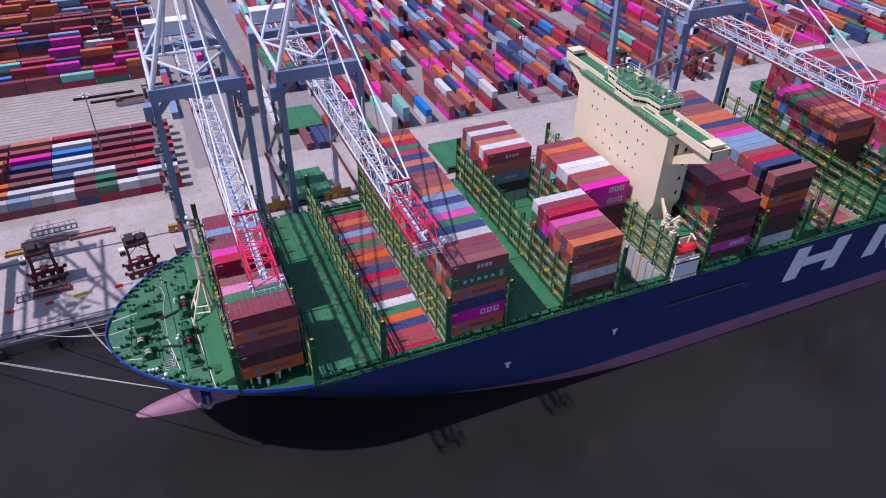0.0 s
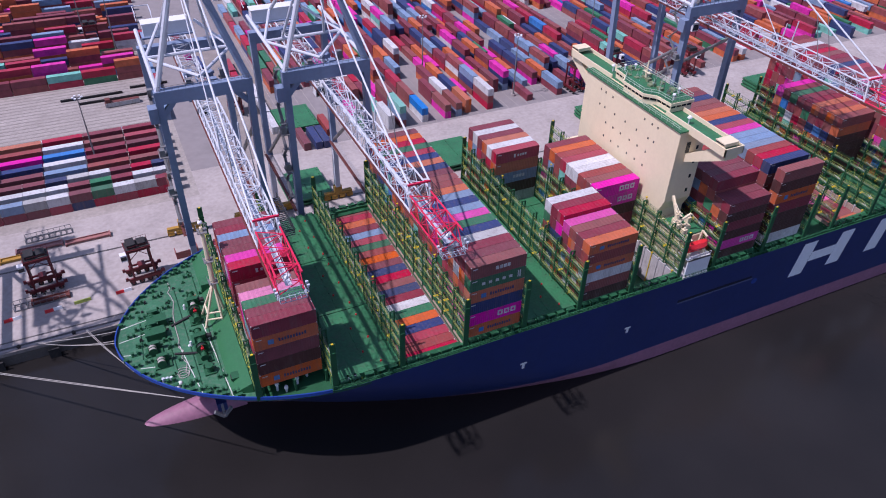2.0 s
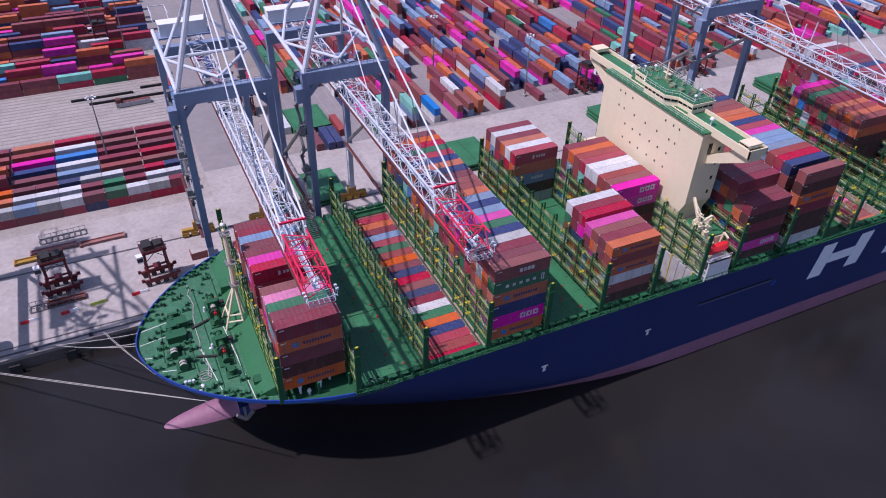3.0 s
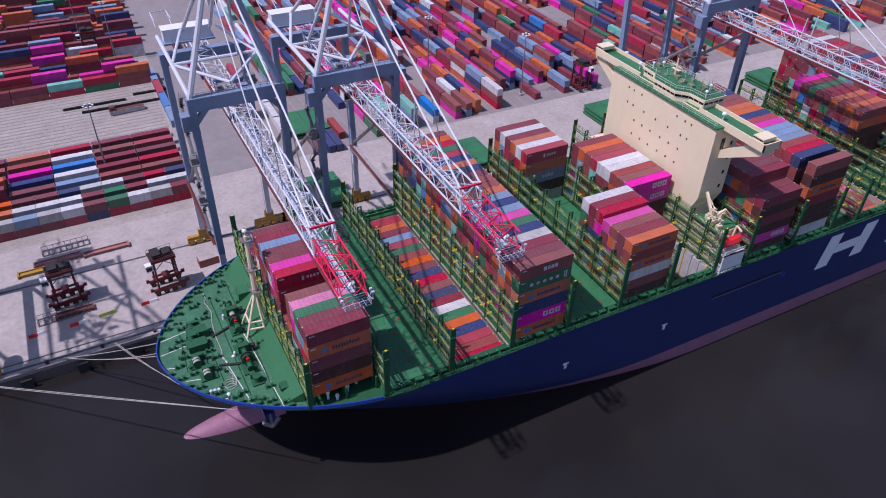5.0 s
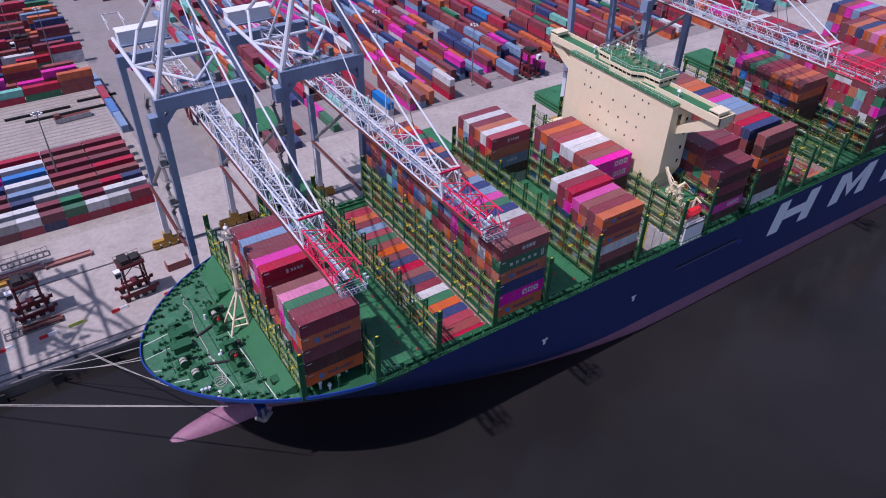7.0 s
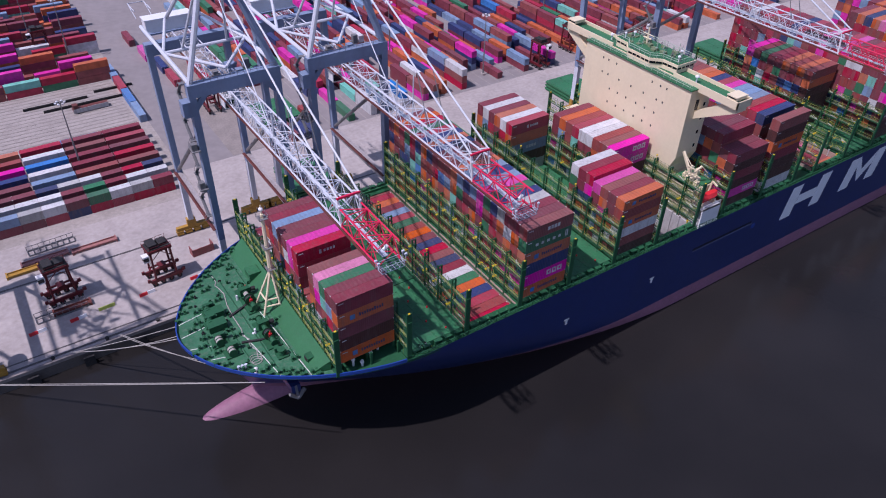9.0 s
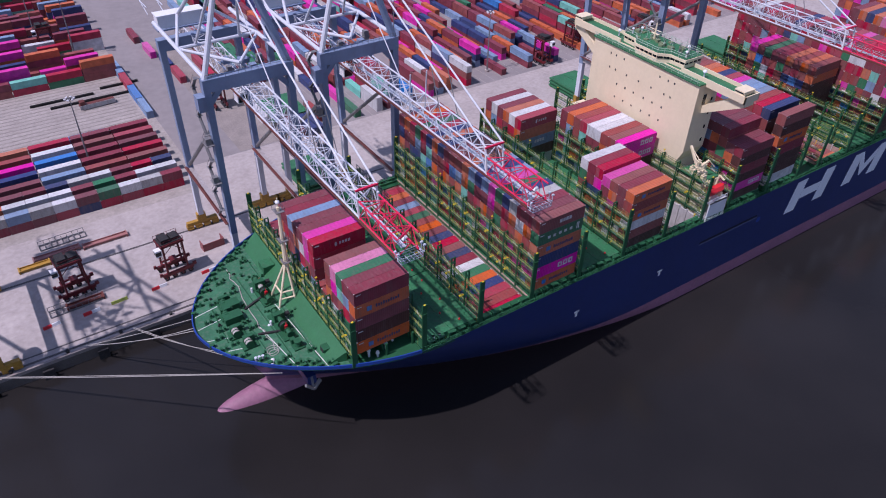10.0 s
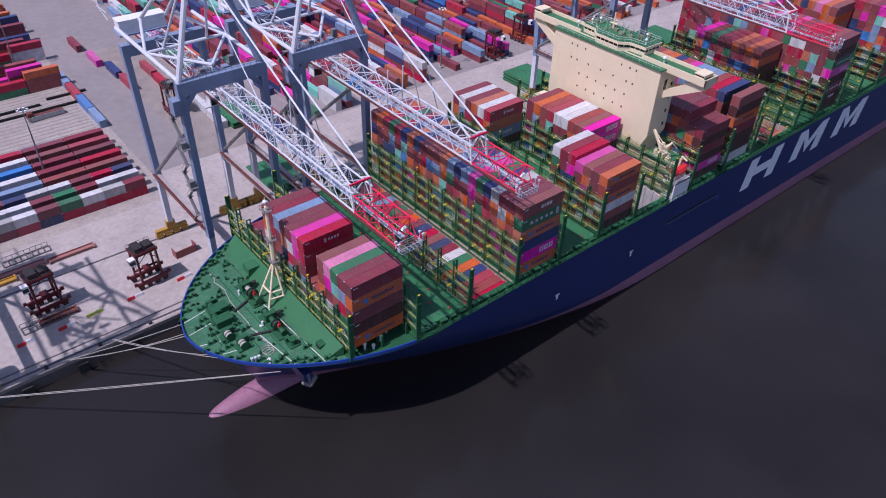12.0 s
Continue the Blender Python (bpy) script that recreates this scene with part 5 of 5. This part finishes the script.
tagged(part("cable_trench", Shape().box(-400, 159.4, QUAY_Z, 600, 159.9, QUAY_Z + 0.01), rail_mat), "dark cable trench cover along the quay", "trench", kind="structure")
wall_mat = material("quay_wall", (0.09, 0.08, 0.075), 0.9, vary=0.3, scale=0.3, dirt=0.5)
tagged(part("quay_wall", Shape().box(-400, QUAY_Y - 0.1, -5, 600, QUAY_Y, QUAY_Z - 0.6), wall_mat), "dark wet quay wall", "wall", kind="structure")
fender = thing("fender", "black rubber fender panel on the quay wall", "fender", "fenders on the quay wall", at=pose(-60, QUAY_Y, 0))
part("panel", Shape().box(-1.2, -1.6, -0.5, 1.2, -1.1, 2.6), black, fender)
part("cone", Shape().tube((0, -1.1, 1.2), (0, -0.1, 1.2), 0.9, 0.7, n=12), black, fender)
for k in range(1, 6):
    copy_thing(fender, pose(-60 + 12 * k, QUAY_Y, 0))
bollard_q = thing("quay_bollard", "dark iron mooring bollard at the quay edge", "bollard", "bollards at the quay edge", at=pose(-55, 156.5, QUAY_Z))
part("stem", Shape().tube((0, 0, 0), (0, 0, 0.7), 0.35, 0.28, n=10), black, bollard_q)
part("head", Shape().tube((0, 0, 0.62), (0, -0.1, 0.95), 0.5, 0.4, n=10), black, bollard_q)
for k in range(1, 5):
    copy_thing(bollard_q, pose(-55 + 12 * k, 156.5, QUAY_Z))

# mooring lines: from the bow to the quay
def sagging(a, b, sag, n=14):
    a, b = Vector(a), Vector(b)
    return [tuple(a.lerp(b, i / n) - Vector((0, 0, sag * 4 * (i / n) * (1 - i / n)))) for i in range(n + 1)]


for a, b, sag in (((-9.6, 105.0, 24.7), (-57.4, 156.2, 4.0), 0.0), ((-9.9, 105.3, 24.6), (-57.8, 156.2, 4.0), 0.25), ((-17.3, 116.1, 24.2), (-28.0, 156.2, 4.2), 0.5), ((-17.7, 117.3, 24.2), (-28.3, 156.2, 4.2), 0.9),
                  ((-19.5, 125.4, 24.2), (-39.5, 156.2, 4.2), 0.7), ((-16.5, 128.8, 24.2), (-39.8, 156.2, 4.2), 0.5), ((-19.4, 126.2, 24.2), (-39.3, 156.2, 4.2), 1.1)):
    tagged(cable("mooring_line", sagging(a, b, sag), 0.075, rope_mat), "pale mooring line from the bow to the quay", "rope", "mooring lines at the bow")

# striped barriers on the apron
def barrier(x, y, yaw, colour, n=4):
    b = thing("road_barrier", "striped plastic road barrier lying on the quay", "barrier", "barriers on the quay", at=pose(x, y, QUAY_Z, 0, 0, yaw))
    for k in range(n):
        prof = Shape()
        x0 = -2.0 + 4.0 * k / n
        prof.v = [(x0, -0.3, 0), (x0 + 4.0 / n, -0.3, 0), (x0 + 4.0 / n, 0.3, 0), (x0, 0.3, 0), (x0, -0.12, 0.8), (x0 + 4.0 / n, -0.12, 0.8), (x0 + 4.0 / n, 0.12, 0.8), (x0, 0.12, 0.8)]
        prof.f = [(3, 2, 1, 0), (4, 5, 6, 7), (0, 1, 5, 4), (1, 2, 6, 5), (2, 3, 7, 6), (3, 0, 4, 7)]
        part("segment", prof, (colour if k % 2 == 0 else white_paint), b)


for x, y in ((-18.3, 168.1), (-5.3, 167.9), (-35.1, 167.6), (-44.3, 167.7)):
    barrier(x, y, 6, signal_red, 2)
barrier(-28.3, 168.2, 4, rail_green, 1)

# steel beams and spreaders lying on the apron
def steel_beam(x, y, length, mat, label):
    sh = Shape().box(0, -0.9, 0.25, length, 0.9, 0.5).box(0, -1.2, 0, 0.4, 1.2, 0.9).box(length - 0.4, -1.2, 0, length, 1.2, 0.9).box(0, -0.95, 0.5, length, -0.75, 0.85).box(0, 0.75, 0.5, length, 0.95, 0.85)
    tagged(part("lifting_beam", sh, mat, at=pose(x, y, QUAY_Z, 0, 0, 1)), label, "beam", "beams on the quay")


steel_beam(-31.0, 195.6, 12.0, material("faded_rose_steel", (0.30, 0.13, 0.12), 0.7, vary=0.25, scale=0.8), "faded rose steel lifting beam on the quay")
steel_beam(-43.5, 196.4, 12.0, material("faded_rose_steel_two", (0.33, 0.16, 0.15), 0.7, vary=0.25, scale=0.8), "faded rose steel lifting beam on the quay")
steel_beam(-47.5, 193.6, 8.0, ochre, "ochre steel lifting beam on the quay")
steel_beam(-40.0, 172.2, 9.0, rust_red, "rust-brown steel lifting beam on the quay")
for x, y in ((-41.0, 201.5), (-44.0, 172.0)):
    sp = Shape()
    for dy in (-1.3, 1.3):
        sp.beam((0, dy, 0.15), (12, dy, 0.15), 0.3).beam((0, dy, 1.5), (12, dy, 1.5), 0.12)
        for k in range(9):
            sp.beam((k * 1.5, dy, 0.3), (k * 1.5, dy, 1.5), 0.12)
    for k in range(9):
        sp.beam((k * 1.5, -1.3, 0.3), (k * 1.5, 1.3, 0.3), 0.2)
    tagged(part("spreader_frame", sp, steel_grey, at=pose(x, y, QUAY_Z, 0, 0, 3)), "grey steel spreader frame resting on the quay", "frame", "frames on the quay")
flat = Shape().box(0, 0, 0, 6.06, 2.44, 0.5).box(0, 0, 0.5, 0.2, 2.44, 2.4).box(5.86, 0, 0.5, 6.06, 2.44, 2.4).box(0.2, 0, 0.5, 5.9, 0.12, 2.2)
tagged(part("flat_rack", flat, PAINT["brown"], at=pose(-3.6, 176.5, QUAY_Z, 0, 0, 4)), "open brown flat rack container on the quay", "container")


# straddle carriers
def straddle_carrier(x, y, yaw, group="straddle carriers"):
    s = thing("straddle_carrier", "dark maroon straddle carrier parked on the concrete", "vehicle", group, at=pose(x, y, QUAY_Z, 0, 0, yaw))
    for dy in (-2.3, 2.3):
        part("side_beam", Shape().box(-4.6, dy - 0.35, 1.3, 4.6, dy + 0.35, 2.3).box(-5.4, dy - 0.25, 1.9, -4.6, dy + 0.25, 2.9).box(4.6, dy - 0.25, 1.9, 5.6, dy + 0.25, 2.9), carrier_red, s)
        for k in range(4):
            xk = -3.6 + 2.4 * k
            part("wheel", Shape().tube((xk, dy - 0.3, 0.75), (xk, dy + 0.3, 0.75), 0.75, n=12), black, s)
            part("hub", Shape().tube((xk, dy - 0.34, 0.75), (xk, dy + 0.34, 0.75), 0.3, n=8), steel_grey, s)
            part("fork", Shape().box(xk - 0.2, dy - 0.42, 0.6, xk + 0.2, dy - 0.32, 1.6), carrier_red, s)
        for dx in (-3.0, 3.0):
            part("column", Shape().beam((dx, dy, 2.3), (dx * 0.93, dy, 11.4), 0.5, 0.6), carrier_red, s)
        part("top_beam", Shape().box(-3.4, dy - 0.3, 11.2, 3.4, dy + 0.3, 12.0), carrier_red, s)
        part("brace", Shape().beam((-2.9, dy, 8.6), (0, dy, 11.2), 0.16).beam((2.9, dy, 8.6), (0, dy, 11.2), 0.16), carrier_red, s)
    for dx in (-3.1, 3.1):
        part("cross_beam", Shape().box(dx - 0.3, -2.3, 11.3, dx + 0.3, 2.3, 11.9), carrier_red, s)
    part("engine_deck", Shape().box(-3.2, -2.2, 12.0, 3.2, 2.2, 12.15).box(-2.6, -1.8, 12.15, -0.2, 1.8, 13.4).box(0.4, -1.5, 12.15, 2.6, 1.5, 13.0), black, s, "dark engine deck")
    dk = Shape()
    for dy in (-2.3, 2.3):
        dk.beam((-3.4, dy, 13.1), (3.4, dy, 13.1), 0.07)
        for k in range(6):
            dk.beam((-3.4 + 1.36 * k, dy, 12.0), (-3.4 + 1.36 * k, dy, 13.1), 0.07)
    part("deck_rail", dk, carrier_red, s)
    part("drivers_cab", Shape().box(-5.0, -2.6, 9.0, -3.3, -1.0, 11.0).box(-5.1, -2.7, 11.0, -3.2, -0.9, 11.15), white_paint, s, "pale driver's cab")
    part("cab_window", Shape().box(-5.04, -2.64, 9.4, -3.5, -1.05, 10.6), glass_dark, s)
    part("spreader", Shape().box(-3.6, -1.15, 4.2, 3.6, -0.75, 4.7).box(-3.6, 0.75, 4.2, 3.6, 1.15, 4.7).box(-3.6, -1.2, 4.2, -3.2, 1.2, 4.7).box(3.2, -1.2, 4.2, 3.6, 1.2, 4.7).box(-1.0, -1.2, 4.5, 1.0, 1.2, 5.2), carrier_red, s)
    for dx in (-2.6, 2.6):
        for dy in (-1.9, 1.9):
            part("chain", Shape().tube((dx, dy, 11.3), (dx, dy * 0.55, 4.7), 0.06, n=4), black, s)
    return s


carrier = straddle_carrier(-12.6, 172.4, 6)
carrier.scale = (0.9, 0.9, 0.9)
for x, y, yaw in ((-36.2, 177.6, 6), (158.5, 226.5, 92), (181.0, 233.0, 92), (212.0, 222.0, 80), (-12.0, 341.0, 3), (116.0, 352.0, 90), (30.5, 258.0, 88)):
    copy_thing(carrier, pose(x, y, QUAY_Z, 0, 0, yaw))

# hatch covers landed on the quay
def landed_cover(x, y, n):
    for k in range(n):
        sh = Shape().box(0, 0, 0.5, 13.4, 17.0, 1.1)
        for i in range(6):
            sh.box(0.4 + i * 2.45, 0.2, 0, 0.7 + i * 2.45, 16.8, 0.5)
        for i in range(7):
            for j in (0.4, 6.3, 12.4):
                sh.box(j, 0.8 + i * 2.4, 1.1, j + 0.4, 1.2 + i * 2.4, 1.28)
        tagged(part("landed_hatch_cover", sh, deck_green, at=pose(x, y, QUAY_Z + 1.3 * k, 0, 0, 0)), "green steel hatch cover landed on the quay", "hatch cover", "hatch covers on the quay")


landed_cover(32.0, 188.0, 2)
landed_cover(84.6, 188.6, 2)
landed_cover(146.4, 190.4, 3)
landed_cover(41.6, 233.4, 2)
landed_cover(225.6, 186.4, 3)

# ---- container yard ----
slab_mat = material("yard_slabs", (0.31, 0.278, 0.26), 0.85, vary=0.24, scale=0.12, dirt=0.7, dirt_color=(0.22, 0.195, 0.18), bump=0.15, bump_scale=3)
stain_mat = material("yard_stain", (0.235, 0.205, 0.19), 0.9, vary=0.25, scale=0.2, dirt=0.5, dirt_color=(0.19, 0.17, 0.16))
tagged(part("yard_pavement", Shape().box(-400, 207, QUAY_Z - 0.3, 8.0, 520, QUAY_Z + 0.004), slab_mat), "pale worn concrete under the container blocks", "pavement", kind="structure")
tagged(part("yard_lane", Shape().box(25.0, 222.5, QUAY_Z - 0.3, 44.0, 330, QUAY_Z - 0.004), stain_mat), "brown stained strip beside the yard lane", "pavement", kind="structure")
strips = Shape()
yy = 262.5
while yy < 302:
    strips.box(-140, yy, QUAY_Z, 4.5, yy + 0.7, QUAY_Z + 0.03)
    yy += 2.6
tagged(part("paving_strips", strips, stain_mat), "long darker paving strips between empty container rows", "pavement", kind="stuff")
lines = Shape()
xx = 45.0
while xx < 330:
    lines.box(xx, 222.5, QUAY_Z - 0.02, xx + 0.18, 330, QUAY_Z - 0.008)
    xx += 4.3
tagged(part("row_lines", lines, slab_mat), "pale painted row lines in the yard", "marking", kind="stuff")

yard = Shape()
rng = random.Random(11)
PICK = FLEET + ["maroon", "brown", "brown", "steel", "blue", "magenta", "white"]


def yard_box(x, y, z, along_x, colour, half=False):
    ob = new("shipping_container", (HALF_BOX if half else BOX)[colour])
    ob.matrix_basis = pose(x, y + 1.22, z) if along_x else pose(x + 1.22, y, z, 0, 0, 90)
    add_doors(ob, colour)
    return tagged(ob, WORDS[colour] + " steel freight container standing in the yard", "container", "containers in the front of the yard")


# the foremost rows that run along the quay, from the lane outwards
FRONT = [
    (212.3, [("crimson", "maroon"), ("crimson", "grey"), ("crimson", "white"), ("crimson", "green"), ("navy", "maroon"), ("crimson", "white"), ("maroon", "grey"), ("maroon", "steel"), ("maroon", "grey")]),
    (217.2, [("maroon", "white"), ("maroon", "white"), ("maroon", "maroon"), ("crimson", "green"), ("maroon maroon", "maroon"), ("maroon", "white"), ("navy", "white"), ("orange", "white"), ("maroon", "orange")]),
    (222.1, [("maroon", "navy"), ("maroon", "crimson"), ("maroon", "maroon"), ("maroon", "white"), ("maroon", "grey"), ("maroon", "navy"), ("crimson", "maroon"), ("maroon", "maroon"), ("steel", "orange")]),
]
for y, cols in FRONT:
    x = 2.9
    for k, (under, top) in enumerate(cols):
        x -= 6.15
        names = under.split()[:1] + [top]
        for t, n in enumerate(names):
            yard_box(x, y, QUAY_Z + t * 2.75, True, n, True)


def row_along(y, x_end, x_far, heights, skip=0.0):
    x = x_end
    while x > x_far:
        x -= 12.5
        if rng.random() < skip:
            continue
        t = rng.choice(heights)
        for k in range(t):
            inset_box(yard, x, y, QUAY_Z + k * 2.68, 12.19, 2.44, 2.62)


KNOWN = {227.2: "brown brown steel maroon", 232.6: "red maroon white navy", 238.0: "maroon maroon blue magenta", 243.4: "red brown white brown", 248.8: "maroon maroon crimson orange", 254.4: "brown blue maroon white"}
for y, names in KNOWN.items():
    for k, n in enumerate(names.split()):
        x = 3.4 - 12.5 * (k + 1)
        for t in range(1 if y > 254 else 2):
            (yard_box(x, y, QUAY_Z + t * 2.75, True, n) if t == (0 if y > 254 else 1) else inset_box(yard, x, y, QUAY_Z, 12.19, 2.44, 2.73))
for i, y in enumerate((227.2, 232.6, 238.0, 243.4, 248.8, 254.4)):
    row_along(y, -47.0, -120, (2, 2, 2, 3) if i < 5 else (1, 2, 2), 0.05 if i < 5 else 0.3)
for i in range(3):
    row_along(212.3 + 4.9 * i, -53.0, -120, (2, 2))
y = 303.0
while y < 520:
    row_along(y, 3.5 + rng.uniform(-3, 4) + (y - 303) * 0.03, -260, (1, 2, 2, 3, 3), 0.06)
    y += 5.2 if int(y) % 4 else 6.4
# boxes set end to end beside the lane
for k, n in enumerate(("navy", "blue", "crimson", "blue")):
    yard_box(5.4, 261.0 + 12.7 * k, QUAY_Z, False, ("steel", "blue", "crimson", "steel")[k])
for x, y, n in ((24.5, 283.0, "crimson"), (24.0, 297.0, "navy"), (21.5, 312.0, "magenta"), (35.0, 276.0, "red"), (35.2, 290.0, "crimson"), (20.0, 331.0, "maroon"), (49.6, 219.8, "navy"), (52.4, 219.6, "navy"), (45.6, 220.4, "maroon"), (56.0, 227.5, "brown"), (38.6, 236.0, "white"), (39.0, 262.0, "white"), (38.8, 249.0, "white")):
    yard_box(x, y, QUAY_Z, False, n)

# rows at right angles to the quay
def row_across(x, y0, y1, heights, skip):
    y = y0
    while y < y1:
        t = 0 if rng.random() < skip else rng.choice(heights)
        run = rng.choice((1, 2, 3))
        for _ in range(run):
            if y < 237 and x < 130:
                for k in range(t):
                    yard_box(x, y, QUAY_Z + k * 2.73, False, rng.choice(PICK))
            else:
                for k in range(t):
                    inset_box(yard, x, y, QUAY_Z + k * 2.68, 2.44, 12.19, 2.62)
            y += 12.7
            if y >= y1:
                break


x = 46.2
while x < 560:
    start = (268.0 if x < 61 else 223.5) + rng.choice((0, 0, 0.6, 1.2, 13.0, 13.2)) + (0 if x < 150 else rng.choice((0, 6)))
    row_across(x, start, 620, (1, 1, 2, 2, 2, 3) if x > 75 else (1, 1, 2), 0.16)
    x += 4.5 if int(x) % 9 else 6.6
tagged(part("yard_containers", yard, mixed), "many coloured freight containers in long rows on the yard", "containers", kind="stuff")
for x, y in ((19.0, 410.0), (31.0, 402.0)):
    yard_box(x, y, QUAY_Z, True, "navy" if x < 25 else "maroon")
yard_box(60.0, 420.0, QUAY_Z, True, "teal")

# tower lights of the yard
def light_mast(x, y, h):
    m = thing("light_mast", "tall grey yard light mast with a ring of lamps", "lamp", "light masts in the yard", at=pose(x, y, QUAY_Z))
    part("pole", Shape().tube((0, 0, 0), (0, 0, h), 0.32, 0.14, n=10), steel_grey, m)
    part("foot", Shape().tube((0, 0, 0), (0, 0, 0.8), 0.8, n=10), concrete, m)
    part("ring", Shape().beam((-1.3, 0, h), (1.3, 0, h), 0.12).beam((0, -1.3, h), (0, 1.3, h), 0.12), steel_grey, m)
    for k in range(6):
        a = k * math.pi / 3
        part("lamp", Shape().box(1.3 * math.cos(a) - 0.3, 1.3 * math.sin(a) - 0.3, h - 0.2, 1.3 * math.cos(a) + 0.3, 1.3 * math.sin(a) + 0.3, h + 0.15), white_paint, m)
    return m


lm = light_mast(-19.2, 236.8, 24.6)
for x, y in ((-62.0, 236.8), (108.0, 262.0), (133.5, 231.0), (190.0, 262.0), (250.0, 240.0), (-15.0, 345.0), (-4.0, 330.0)):
    copy_thing(lm, pose(x, y, QUAY_Z))

# parked yard equipment on the empty rows
tk = thing("yard_trailer", "brown and grey yard trailer on the empty concrete rows", "vehicle", at=pose(-13.0, 279.0, QUAY_Z, 0, 0, 3))
part("load", Shape().box(0, 0, 1.2, 12.2, 2.5, 1.7).box(0.3, 0.2, 1.7, 2.0, 2.3, 3.2), rust_red, tk)
part("side_panel", Shape().box(0, -0.1, 0.3, 12.2, 0.0, 1.9), PAINT["grey"], tk)
part("axle", Shape().tube((9.0, 0, 0.5), (9.0, 2.5, 0.5), 0.5, n=10).tube((10.3, 0, 0.5), (10.3, 2.5, 0.5), 0.5, n=10).tube((1.5, 0, 0.5), (1.5, 2.5, 0.5), 0.5, n=10), black, tk)
for x, y, l in ((-28.0, 290.5, 22.0), (-22.0, 285.5, 28.0), (-3.0, 293.5, 14.0)):
    tagged(part("rail_girder", Shape().box(0, 0, 0.02, l, 0.5, 0.8).box(0, -0.2, 0.62, l, 0.7, 0.8), black, at=pose(x, y, QUAY_Z)), "long dark steel girder lying on the ground", "girder", "girders on the ground")
